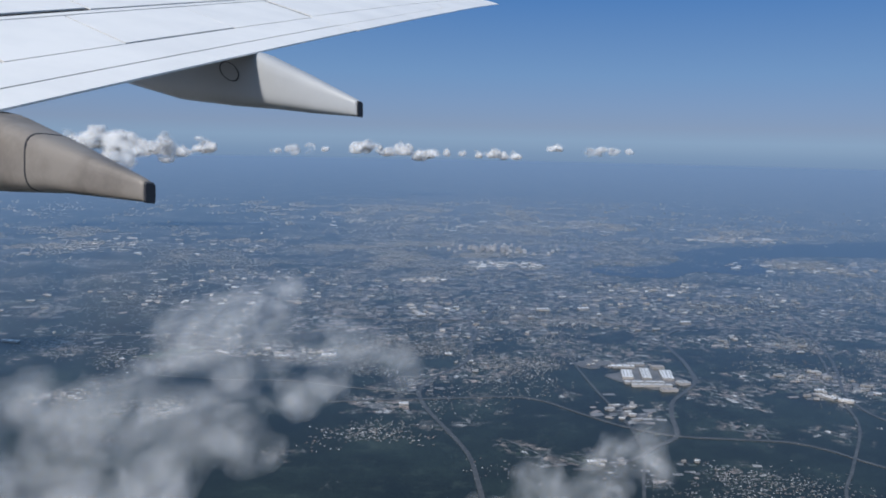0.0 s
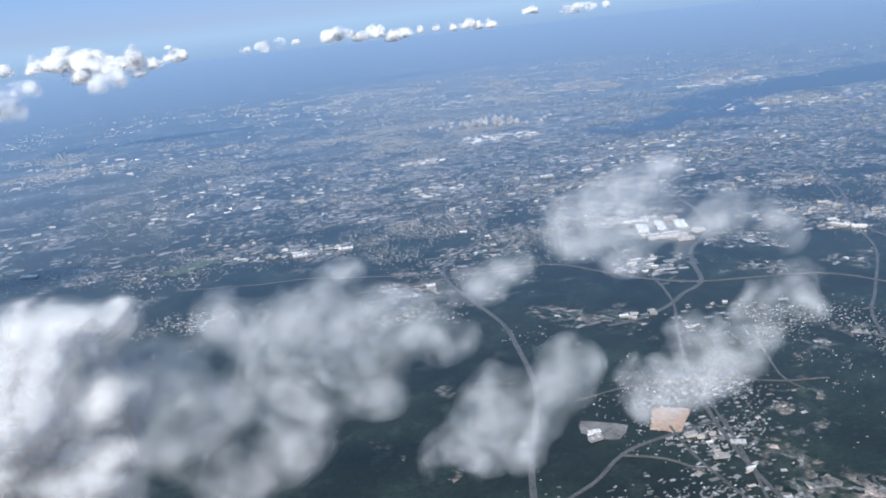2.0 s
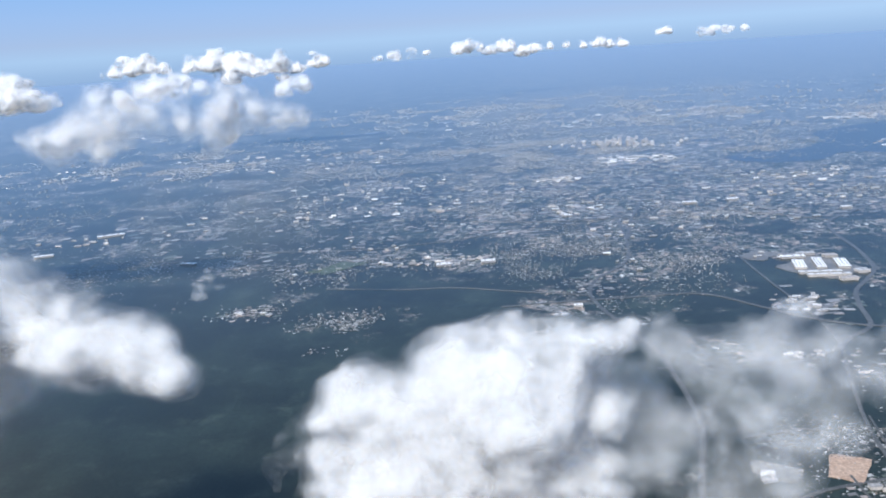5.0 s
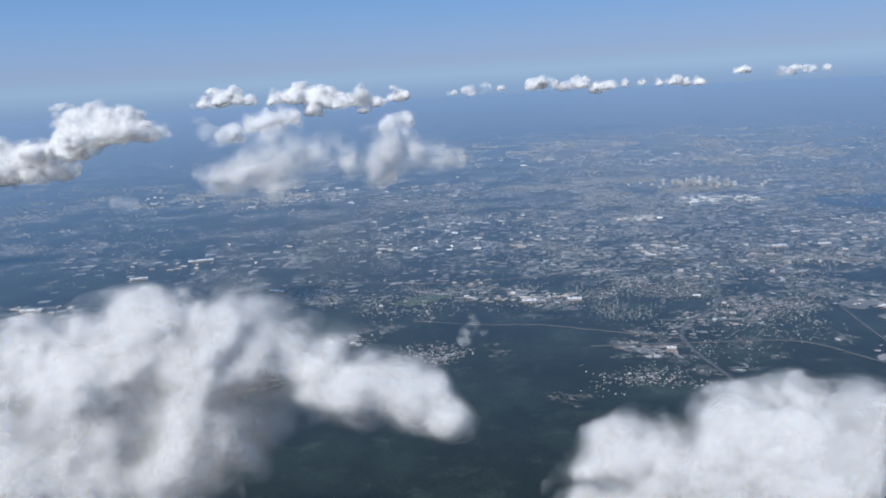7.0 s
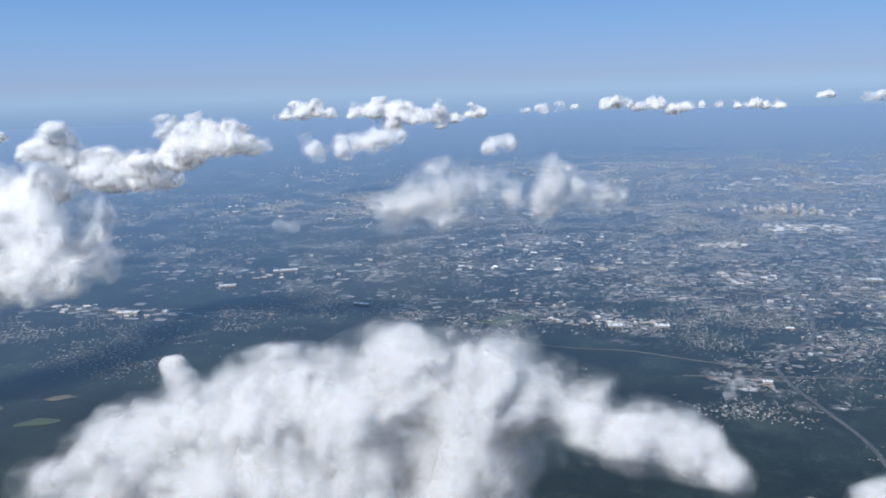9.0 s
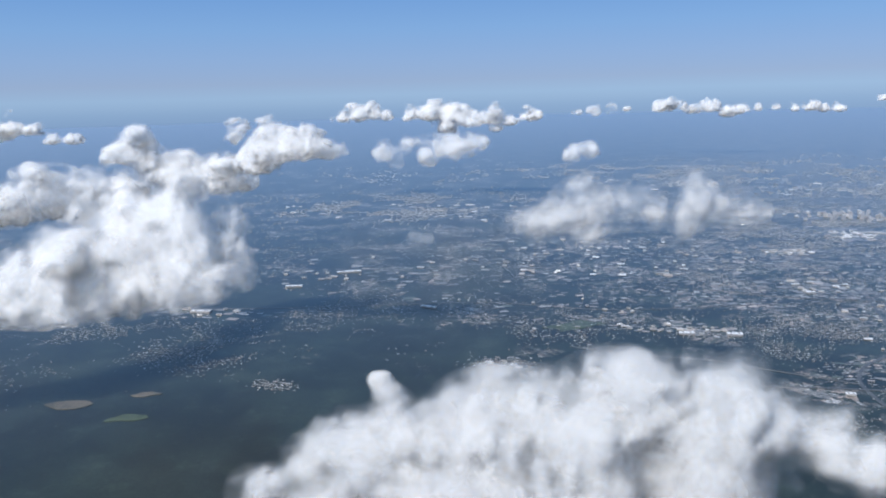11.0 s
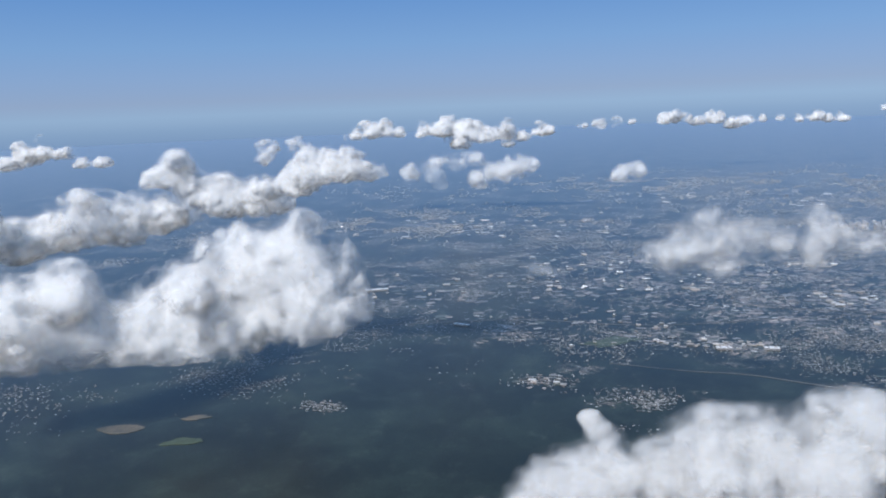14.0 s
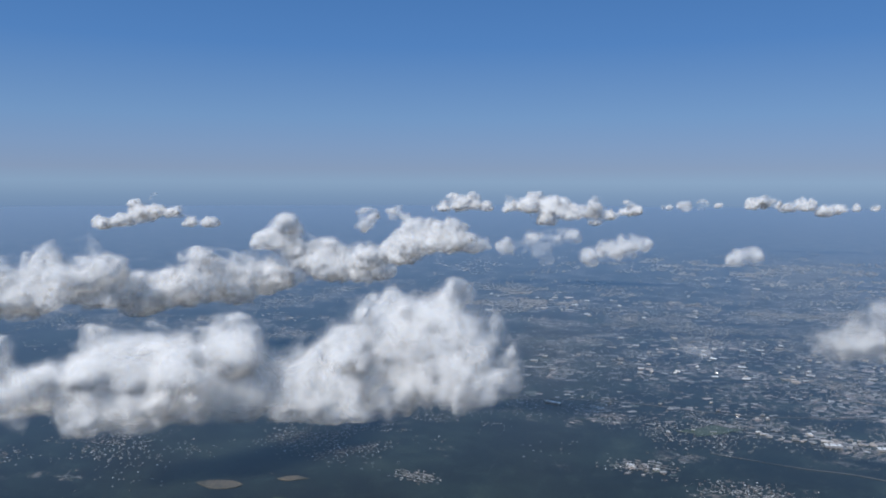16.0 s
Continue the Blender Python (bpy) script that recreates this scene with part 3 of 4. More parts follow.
patch("building_site", ((16.3, 151.4), (17, 156.4), (21.5, 154.8), (26.4, 152.2), (23.6, 147.2), (20, 148.6)), YARD, 0.09, "pale rubble and earth of a building site", "building site", 0.12)
for k_, line_ in enumerate((((35, 150), (36, 138), (39, 126), (42, 114)), ((49, 176), (47, 159), (46, 145)), ((71, 190), (67, 167), (69, 159)), ((57, 168), (66, 164), (76, 163)), ((47, 152), (45, 132), (43, 118)), ((41, 162), (34, 170), (18, 166)), ((22, 141), (30, 138), (36, 132)))):
    road("side_street", line_, 0.55, "narrow grey street between rows of houses", 0.17 + 0.006 * k_)


# ---------------------------------------------------------------- large single buildings
def warehouse(name, x, y, wide, deep, high, turn, label, category="warehouse", ribs=0, base=0.0, roofing=None):
    """A flat-roofed hall: walls, a roof slab with a parapet edge, and rows of roof lights."""
    thing = new(name)
    thing.matrix_world = pose(x, y, base, 0, 0, math.degrees(turn))
    bm = bmesh.new()
    box_into(bm, -wide / 2, wide / 2, -deep / 2, deep / 2, 0, high)
    part("wall", bm, WALLS, thing)
    bm = bmesh.new()
    box_into(bm, -wide / 2 - 0.06, wide / 2 + 0.06, -deep / 2 - 0.06, deep / 2 + 0.06, high, high + 0.09, 0.03)
    part("roof", bm, roofing or ROOFS, thing)
    for k in range(ribs):
        bm = bmesh.new()
        q = -wide / 2 + wide * (k + 0.5) / ribs
        box_into(bm, q - wide * 0.12 / ribs, q + wide * 0.12 / ribs, -deep * 0.42, deep * 0.42, high + 0.09, high + 0.2, 0.02)
        part("roof_light", bm, WALLS, thing)
    return tagged(thing, label, category, "halls and sheds")


HALL = "long pale flat-roofed industrial hall"
rnd = random.Random(7)
# factory beside the bend of the highway
for x_, y_, w_, d_, t_ in ((80.5, 301, 3.4, 13, -0.15), (88.5, 300, 4.2, 11, -0.15), (77, 289.5, 15, 1.8, 0.0), (79, 286, 15, 1.6, 0.0), (73, 300, 4, 10, -0.15), (84, 281, 6, 2.4, 0.1), (92, 290, 4.5, 3.2, 0.2), (74, 311, 9, 2.4, 0.05), (80, 315, 7, 2.2, 0.05), (88, 311, 5, 3, 0.1)):
    warehouse("factory_hall", x_, y_, w_, d_, 0.9, t_, "long white-roofed factory hall in a paved yard", "factory hall", 3, roofing=ROOF_WHITE if w_ < 5 and d_ > 10 else None)
SPOTS = ((65, 256, 11, 13, 14), (64, 316, 8, 6, 5), (145, 303, 12, 9, 14), (141, 278, 10, 8, 9), (163, 287, 6, 14, 8), (-70, 326, 24, 9, 26), (48, 583, 30, 20, 24), (-11, 512, 15, 10, 10),
         (-4, 420, 18, 20, 20), (-305, 304, 36, 10, 20), (-270, 388, 26, 12, 10), (295, 780, 60, 26, 26), (150, 355, 24, 16, 16), (70, 400, 50, 40, 22), (150, 470, 80, 50, 24),
         (41, 138, 6, 9, 9), (20, 150, 4, 2, 3), (58, 213, 16, 4, 8), (-131, 262, 8, 6, 7), (-130, 340, 50, 30, 14), (-120, 480, 90, 60, 22), (-300, 650, 160, 60, 22), (60, 900, 220, 90, 22), (300, 600, 80, 36, 20), (15, 360, 24, 60, 14), (-210, 420, 60, 60, 14))
far_halls = []
for x_, y_, rx_, ry_, n_ in SPOTS:
    for k_ in range(n_ if y_ < 450 else 3 * n_):
        a_, q_ = rnd.random() * 6.283, math.sqrt(rnd.random())
        far_ = 1 + max(0, y_ - 350) / 350
        w_ = (1.2 + 2.4 * rnd.random() ** 2) * far_
        where_ = (x_ + rx_ * q_ * math.cos(a_), y_ + ry_ * q_ * math.sin(a_), w_, w_ * (0.2 + 0.35 * rnd.random()), 0.35 + 0.35 * rnd.random(), rnd.choice((0.1, 0.1, 0.25, -0.2)) + 0.05 * rnd.random())
        if y_ < 450:
            warehouse("warehouse", *where_, HALL, ribs=2 if y_ < 330 else 0)
        else:
            far_halls.append(where_)
fh = np.array(far_halls)
hall_mesh = houses_mesh("far_halls", fh[:, 0], fh[:, 1], fh[:, 2] / 2, fh[:, 3] / 2, fh[:, 4], fh[:, 5], 0.95, 0.0, flat=True)
hall_mesh.materials[0] = ROOFS_JOINED
tagged(new("far_halls", hall_mesh), "pale flat-roofed halls and sheds far off", "halls", kind="stuff")
for x_, y_, w_, d_, t_ in ((79, 426, 6, 3, 0.2), (56, 422, 7, 3, 0.1), (-13, 260, 3, 1.6, 0.1), (-273, 359, 9, 2.4, 0.4), (-292, 301, 10, 3, 0.2), (-259, 400, 14, 3, 0.45), (-186, 334, 8, 2, -0.25), (140, 276, 2, 7, 0.5), (145, 272, 5, 2, -0.5), (-66, 318, 6, 3, 0.2), (-47, 321, 6, 3, 0.1), (126, 396, 5, 2.4, 0.2)):
    warehouse("warehouse", x_, y_, w_, d_, 0.8, t_, "bright white flat-roofed hall", ribs=2, roofing=ROOF_WHITE)


def tower(x, y, wide, deep, high, turn):
    thing = new("office_tower")
    thing.matrix_world = pose(x, y, 0.0, 0, 0, math.degrees(turn))
    bm = bmesh.new()
    floors = max(4, int(high / 0.55))
    levels_ = [(high * (k + q) / floors, 0.05 if q < 0.15 else 0.0) for k in range(floors) for q in (0.0, 0.14, 0.15, 1.0)]
    rings_ = [[bm.verts.new((u * (wide / 2 - i_), v * (deep / 2 - i_), z_)) for u, v in ((-1, -1), (1, -1), (1, 1), (-1, 1))] for z_, i_ in levels_]
    for a, b in zip(rings_, rings_[1:]):
        for k in range(4):
            bm.faces.new((a[k], a[(k + 1) % 4], b[(k + 1) % 4], b[k]))
    bm.faces.new(rings_[0][::-1])
    bm.faces.new(rings_[-1])
    part("tower_body", bm, TOWER_WALLS, thing)
    bm = bmesh.new()
    box_into(bm, -wide * 0.3, wide * 0.3, -deep * 0.3, deep * 0.3, high, high + 0.5, 0.05)
    box_into(bm, -wide / 2 - 0.04, wide / 2 + 0.04, -deep / 2 - 0.04, deep / 2 + 0.04, high - 0.02, high + 0.06)
    part("roof", bm, ROOFS, thing)
    return tagged(thing, "pale high-rise office tower in the city centre", "tower", "downtown towers")


for k_ in range(60):
    a_, q_ = rnd.random() * 6.283, rnd.random()
    tower(48 + 60 * q_ * math.cos(a_), 668 + 36 * q_ * math.sin(a_), 1.6 + 1.6 * rnd.random(), 1.6 + 1.2 * rnd.random(), (1.2 + 2.8 * rnd.random() ** 1.6) * (1.15 - 0.6 * q_), 0.2)


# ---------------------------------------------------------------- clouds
# grain: scale of the skins' noise, bend of the shading normals to the sun, share let through, whiteness, share of the
# true slope kept
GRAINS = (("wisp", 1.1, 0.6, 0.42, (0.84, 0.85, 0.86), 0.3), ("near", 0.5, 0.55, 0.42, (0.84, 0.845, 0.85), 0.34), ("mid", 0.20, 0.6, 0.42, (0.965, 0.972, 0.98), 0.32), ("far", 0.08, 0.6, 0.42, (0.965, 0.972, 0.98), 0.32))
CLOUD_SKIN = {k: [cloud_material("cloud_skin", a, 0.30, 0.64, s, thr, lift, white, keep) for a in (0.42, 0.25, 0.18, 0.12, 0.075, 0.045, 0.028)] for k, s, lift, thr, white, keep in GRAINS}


def shell(field, level, origin, step):
    """The surface on which a field on a grid takes a level: places and four-cornered faces."""
    inside = field > level
    nx, ny, nz = field.shape
    c = [inside[i:nx - 1 + i, j:ny - 1 + j, k:nz - 1 + k] for i in (0, 1) for j in (0, 1) for k in (0, 1)]
    total = np.sum(c, axis=0)
    mixed_ = (total > 0) & (total < 8)
    index = np.full(mixed_.shape, -1, dtype=np.int64)
    cells = np.argwhere(mixed_)
    index[mixed_] = np.arange(len(cells))
    acc, cnt = np.zeros((len(cells), 3)), np.zeros(len(cells))
    for axis in range(3):
        e = [0, 0, 0]
        e[axis] = 1
        o1, o2 = [a for a in range(3) if a != axis]
        for p in (0, 1):
            for q in (0, 1):
                off = np.zeros(3, dtype=np.int64)
                off[o1], off[o2] = p, q
                a = cells + off
                b = a + np.array(e)
                va, vb = field[tuple(a.T)], field[tuple(b.T)]
                cross = (va > level) != (vb > level)
                t = np.where(cross, (level - va) / np.where(cross, vb - va, 1), 0)
                place = a + t[:, None] * np.array(e)
                acc[cross] += place[cross]
                cnt[cross] += 1
    verts = acc / np.maximum(cnt, 1)[:, None] * step + np.array(origin)
    quads = []
    for axis in range(3):
        o1, o2 = [a for a in range(3) if a != axis]
        sl_a, sl_b = [slice(1, -1)] * 3, [slice(1, -1)] * 3
        sl_a[axis], sl_b[axis] = slice(0, -1), slice(1, None)
        ia, ib = inside[tuple(sl_a)], inside[tuple(sl_b)]
        at = np.argwhere(ia != ib)
        if not len(at):
            continue
        base = at.copy()
        base[:, o1] += 1
        base[:, o2] += 1
        flip = ia[tuple(at.T)]
        if axis == 1:
            flip = ~flip
        ring = []
        for p, q in ((0, 0), (1, 0), (1, 1), (0, 1)):
            k = base.copy()
            k[:, o1] -= 1 - p
            k[:, o2] -= 1 - q
            ring.append(index[tuple(k.T)])
        ring = np.stack(ring, 1)
        ring[~flip] = ring[~flip][:, ::-1]
        quads.append(ring)
    quads = np.concatenate(quads) if quads else np.zeros((0, 4), dtype=np.int64)
    return verts, quads


def cloud(label, puffs, step, seed, levels, ragged=0.55, size=1.0, base=None, lumps=6.0, grain="mid"):
    """A cloud grown round a few puffs (x, y, z, radius), in nested skins that grow thinner outwards."""
    p = np.array(puffs, dtype=np.float64)
    loose = ragged >= 0.8  # wisps fray throughout
    if loose:
        p[:, 3] *= 1.35
        above, below = 0.72, 0.72
    elif grain == "near":
        above, below = 0.72, 0.60
    else:  # domes over a flat base
        p[:, 2] -= 0.4 * p[:, 3]
        p[:, 3] *= 1.06
        above, below = 0.95, 0.32
    reach = p[:, 3:4] * 1.75
    low, high = (p[:, :3] - reach * np.array((1, 1, 0.8))).min(0), (p[:, :3] + reach * np.array((1, 1, 1.0))).max(0)
    n = np.ceil((high - low) / step).astype(int) + 1
    axes = [low[k] + step * np.arange(n[k]) for k in range(3)]
    g = np.stack(np.meshgrid(*axes, indexing="ij"), -1).reshape(-1, 3)
    field = np.full(len(g), -3.0)
    for x, y, z, r in p:
        d = np.sqrt(((g[:, 0] - x) / r) ** 2 + ((g[:, 1] - y) / r) ** 2 + ((g[:, 2] - z) / (np.where(g[:, 2] > z, above, below) * r)) ** 2)
        v = 1 - d
        h = np.clip(0.5 + 0.5 * (v - field) / 0.35, 0, 1)
        field = field * (1 - h) + v * h + 0.35 * h * (1 - h) * 0.5
    near = field > -0.95
    q = g[near]
    f0 = 1.0 / (lumps * size)
    warp = np.stack([lattice_noise(q, f0 * 0.8, seed + 20 + k) for k in range(3)], 1) * (1.5 * size)
    rough, broad = np.zeros(len(q)), np.zeros(len(q))
    amp, freq = 1.0, f0
    for k in range(5):
        v = lattice_noise(q + warp, freq, seed + k)
        rough += amp * (1.6 * np.abs(v) - 0.42 if k and not loose else v)
        broad += (0.8, 0.24, 0.06, 0, 0)[k] * v
        amp, freq = amp * 0.45, freq * 2.07
    even = field.copy()  # the body swells gently; the fringe is frayed
    fade = ragged * np.clip((field[near] + (0.5 if loose else 0.76)) / (0.4 if loose else 0.22), 0, 1)
    field[near] += 1.25 * fade * rough
    even[near] += fade * broad
    if base is not None:
        cut = np.clip((base + (1.0 if grain == "near" else 1.6) * size - g[:, 2]) / ((3.0 if grain == "near" else 5.0) * size), 0, 3) * 0.8
        field, even = field - cut, even - cut
    field, even = field.reshape(n), even.reshape(n)
    for f in (field, even):
        f[[0, -1]], f[:, [0, -1]], f[:, :, [0, -1]] = -3, -3, -3
    thing = new("cloud")
    thing.location = p[0, :3]
    highest = max(levels)[0]
    for level, k in levels:
        w = 1.0 if loose else min(1.0, max(0.0, (highest - level) / 0.24))
        v, f = shell(even * (1 - w) + field * w, level, low - p[0, :3], step)
        if len(f):
            name = "body" if k == 0 else "fringe"
            skin = new(name, quads_mesh(name, v, f, True, (CLOUD_SKIN[grain][k],)))
            skin.parent = thing
            tagged(skin, kind="stuff")
    return tagged(thing, label, "cloud", "fair-weather clouds")


# skins from the inside out: the field's level, and the thinness of the skin
DENSE = ((0.56, 0), (0.48, 0), (0.41, 0), (0.34, 0), (0.28, 1), (0.22, 1), (0.16, 2), (0.10, 2), (0.04, 3), (-0.02, 3), (-0.08, 4), (-0.15, 5), (-0.23, 6), (-0.32, 6))
BILLOW = ((0.50, 0), (0.42, 0), (0.34, 0), (0.27, 0), (0.20, 1), (0.14, 2), (0.08, 2), (0.02, 3), (-0.04, 4), (-0.10, 5), (-0.17, 6))
DISTANT = ((0.44, 0), (0.35, 0), (0.27, 0), (0.20, 0), (0.13, 1), (0.07, 2), (0.00, 3), (-0.07, 4), (-0.14, 5))
PUFFY = ((0.80, 1), (0.70, 1), (0.61, 2), (0.52, 2), (0.44, 3), (0.36, 3), (0.28, 4), (0.20, 4), (0.12, 5), (0.05, 5), (-0.03, 6))
SOFT = ((0.85, 1), (0.74, 2), (0.64, 2), (0.54, 3), (0.45, 3), (0.36, 4), (0.28, 4), (0.20, 5), (0.12, 5), (0.04, 6), (-0.05, 6))
SMOKY = ((0.85, 4), (0.74, 5), (0.64, 5), (0.54, 5), (0.45, 5), (0.36, 6), (0.28, 6), (0.20, 6), (0.12, 6), (0.04, 6), (-0.04, 6))
FAINT = ((0.85, 4), (0.70, 5), (0.56, 5), (0.43, 6), (0.31, 6))

WHITE = "dense white cumulus cloud with a lumpy sunlit top"
WISP = "thin ragged grey-white cloud wisps, half transparent"
PUFF = "small soft white cloud puff"
cloud(WHITE, [(-45.2, 31.4, 76.9, 1.2), (-47.2, 32.2, 77.5, 1.8), (-49.8, 33, 78.0, 2.5), (-52.8, 33.8, 78.35, 2.7), (-55.4, 34.5, 78.45, 3.0), (-58, 35, 78.75, 4.0), (-61.5, 35.2, 77.65, 4.2), (-65, 35.2, 77.55, 4.4), (-69, 35.5, 76.55, 4.2), (-73, 36, 75.85, 4.0), (-77, 37, 74.25, 3.8), (-80.5, 38, 73.45, 3.2), (-84.5, 37, 72.85, 2.8), (-88, 36.5, 71.45, 2.6), (-91.5, 36, 69.25, 2.4), (-81.2, 38.6, 74.4, 1.7), (-82.0, 39.0, 75.4, 1.25), (-82.7, 39.4, 76.4, 0.95), (-83.4, 39.8, 77.2, 0.75), (-60, 33, 74.85, 4.2), (-66, 33, 73.45, 4.8), (-73, 34, 71.95, 4.6), (-79, 35, 70.45, 4.4), (-86, 36, 68.45, 4)], 0.34, 101, DENSE, 0.55, base=67.5, lumps=3.6, grain="near")
cloud("dense white cumulus cloud with ragged soft edges", [(-38.6, 32.6, 73.7, 1.2), (-36.9, 32.9, 74.1, 1.9), (-37.4, 31.9, 71.0, 3.0), (-34.5, 32.2, 74.8, 2.52), (-34.2, 31.2, 71.5, 3.19), (-31.6, 31.7, 75.8, 2.58), (-31.3, 30.8, 72.8, 3.36), (-28.9, 31.1, 76.7, 2.51), (-28.3, 30.3, 74.0, 3.26), (-26.3, 30.5, 77.5, 2.07), (-25.5, 29.9, 75.4, 2.2), (-24.7, 30.0, 78.7, 0.99), (-24.0, 30.2, 79.3, 0.57), (-26.2, 29.1, 72.9, 2.44), (-30.9, 29.0, 70.1, 3.26), (-35.2, 30.3, 68.5, 3.45), (-27.8, 28.3, 70.5, 2.32)], 0.31, 111, DENSE, 0.62, base=65, lumps=3.2, grain="near")
cloud(WISP, [(-20.6, 34.5, 77.0, 1.42), (-18.6, 34.3, 76.3, 2.20), (-16.7, 33.9, 74.8, 1.68), (-14.5, 34.2, 76.1, 1.29), (-12.5, 33.9, 75.1, 1.55), (-10.2, 34.4, 76.9, 1.08), (-8.3, 34.6, 77.7, 0.77), (-15.8, 34.8, 78.2, 0.72), (-23.8, 31.9, 75.2, 1.46), (-22.0, 30.5, 73.8, 1.89), (-19.7, 30.4, 73.6, 2.25), (-18.2, 30.6, 74.3, 1.54), (-14.8, 31.5, 73.7, 1.10), (-20.8, 30.0, 72.1, 1.42)], 0.29, 121, SMOKY, 1.05, 0.7, lumps=3.6, grain="near")
cloud(WISP, [(-11.3, 15.5, 79.8, 0.73), (-10.5, 15.6, 80.3, 0.85), (-9.8, 15.8, 80.9, 0.79), (-9.1, 15.9, 81.4, 0.55)], 0.13, 126, SMOKY, 1.0, 0.35, lumps=3.6, grain="wisp")
cloud(WISP, [(-0.4, 39.9, 67.8, 1.42), (1.3, 40.2, 68.8, 1.74), (3.3, 40.4, 69.5, 1.83), (5.3, 40.6, 70.5, 1.74), (7.3, 40.9, 71.5, 1.58), (8.6, 41.2, 72.7, 1.14)], 0.22, 141, SMOKY, 1.05, 0.6, lumps=3.6, grain="near")
cloud(WISP, [(-8.5, 16.7, 84.2, 0.61), (-7.7, 16.7, 84.3, 0.73), (-7.0, 16.9, 84.8, 0.55), (-6.6, 17.0, 85.2, 0.32), (-6.3, 16.7, 84.1, 0.79), (-5.4, 16.6, 83.9, 0.73), (-4.5, 16.5, 83.8, 0.61), (-7.5, 16.5, 83.5, 0.43)], 0.13, 131, SMOKY, 1.05, 0.35, lumps=3.6, grain="wisp")
cloud("thin small upright wisp of cloud over woods", [(-44.5, 35.1, 81.0, 0.26), (-44.5, 35.0, 80.6, 0.34), (-44.6, 34.9, 80.2, 0.4), (-44.8, 34.9, 79.8, 0.34), (-44.0, 35.1, 80.1, 0.28)], 0.12, 145, FAINT, 1.4, 0.4, lumps=3.0, grain="wisp")
cloud(WHITE, [(-128.6, 85.2, 77.8, 3.13), (-132.2, 82.6, 77.3, 6.21), (-136.4, 79.6, 78.3, 9.84), (-133.7, 77.9, 82.4, 6.28), (-140.8, 76.5, 76.5, 8.45), (-138.0, 74.8, 80.1, 5.39), (-146.3, 72.6, 75.5, 7.43), (-143.4, 70.9, 78.8, 4.74), (-151.1, 69.2, 74.9, 6.07), (-155.7, 65.9, 74.9, 6.14), (-160.9, 62.2, 75.8, 7.65), (-157.5, 60.7, 79.2, 4.87), (-166.0, 58.6, 75.7, 7.56), (-162.5, 57.1, 79.1, 4.82), (-171.0, 55.0, 74.4, 6.69), (-167.3, 53.6, 77.5, 4.26), (-175.8, 51.6, 75.1, 7.05), (-172.0, 50.2, 78.4, 4.49), (-180.6, 48.2, 75.5, 6.24), (-176.6, 46.9, 78.5, 3.97), (-185.8, 44.5, 75.4, 5.74), (-192.0, 40.1, 76.0, 5.87)], 0.68, 161, BILLOW, 0.6, 1.5, lumps=4.2)
cloud("bank of white cumulus with a small tower", [(-310.6, 145.0, 68.8, 9.86), (-302.5, 148.8, 72.5, 10.76), (-297.0, 157.0, 75.5, 10.98), (-292.4, 164.0, 69.5, 9.33), (-289.8, 181.2, 65.7, 8.88), (-288.0, 193.2, 68.4, 10.63), (-286.9, 210.1, 68.8, 10.76), (-287.6, 231.4, 65.5, 11.48), (-289.9, 257.9, 66.4, 11.88), (-291.1, 264.0, 80.9, 8.54), (-289.0, 265.4, 86.4, 6.03), (-281.6, 267.6, 73.4, 11.55), (-270.0, 272.4, 70.9, 11.55), (-258.5, 277.3, 68.5, 10.04), (-319.0, 135.9, 69.5, 10.55)], 1.25, 171, BILLOW, 0.6, 2.3, lumps=4.2)
cloud(WHITE, [(-246.6, 261.1, 74.7, 7.10), (-235.8, 266.0, 76.4, 7.58), (-224.0, 266.1, 81.4, 8.86), (-212.5, 265.8, 83.4, 8.26), (-205.1, 268.9, 81.8, 6.43)], 0.95, 181, BILLOW, 0.65, 1.6, lumps=4.2)
cloud(PUFF, [(-296.0, 350.0, 86.9, 4.94), (-281.4, 356.5, 88.4, 4.63), (-297.3, 349.0, 82.2, 3.70)], 0.6, 185, PUFFY, 0.8, 1.2, lumps=4.0)
cloud("flat white cloud streak with soft edges", [(-459.1, 322.0, 82.5, 5.39), (-449.9, 326.2, 84.6, 6.74), (-439.2, 331.2, 88.0, 7.42), (-430.0, 335.4, 90.7, 7.42), (-422.3, 338.7, 88.7, 6.07), (-411.2, 343.0, 82.3, 4.05), (-401.3, 347.3, 82.0, 3.71)], 0.85, 191, BILLOW, 0.65, 1.5, lumps=4.2)
cloud("soft grey-white cloud puff, half transparent", [(-79.6, 78.6, 83.2, 2.54), (-76.4, 79.5, 83.4, 3.00), (-73.6, 80.6, 84.7, 3.67), (-71.4, 81.6, 86.4, 2.80), (-68.8, 82.2, 85.8, 3.00), (-66.8, 82.5, 84.8, 2.13)], 0.36, 201, SOFT, 0.8, 0.9, lumps=3.8, grain="near")
cloud("soft grey-white cloud puff, half transparent", [(-63.0, 83.5, 84.4, 2.54), (-60.8, 84.5, 86.3, 2.80), (-59.5, 85.1, 87.7, 2.00), (-57.8, 85.1, 85.2, 2.54), (-54.9, 85.7, 84.1, 1.87)], 0.36, 205, SOFT, 0.8, 0.9, lumps=3.8, grain="near")
cloud(PUFF, [(-141.5, 214.6, 81.5, 2.64), (-135.9, 217.2, 83.7, 3.52), (-130.4, 219.8, 85.3, 3.52), (-126.7, 221.4, 85.6, 2.11)], 0.5, 211, SOFT, 0.8, 1.0, lumps=3.8)
cloud(PUFF, [(-100.4, 232.5, 81.2, 2.64), (-95.6, 234.7, 82.2, 2.64)], 0.5, 221, SOFT, 0.8, 1.0, lumps=3.8)
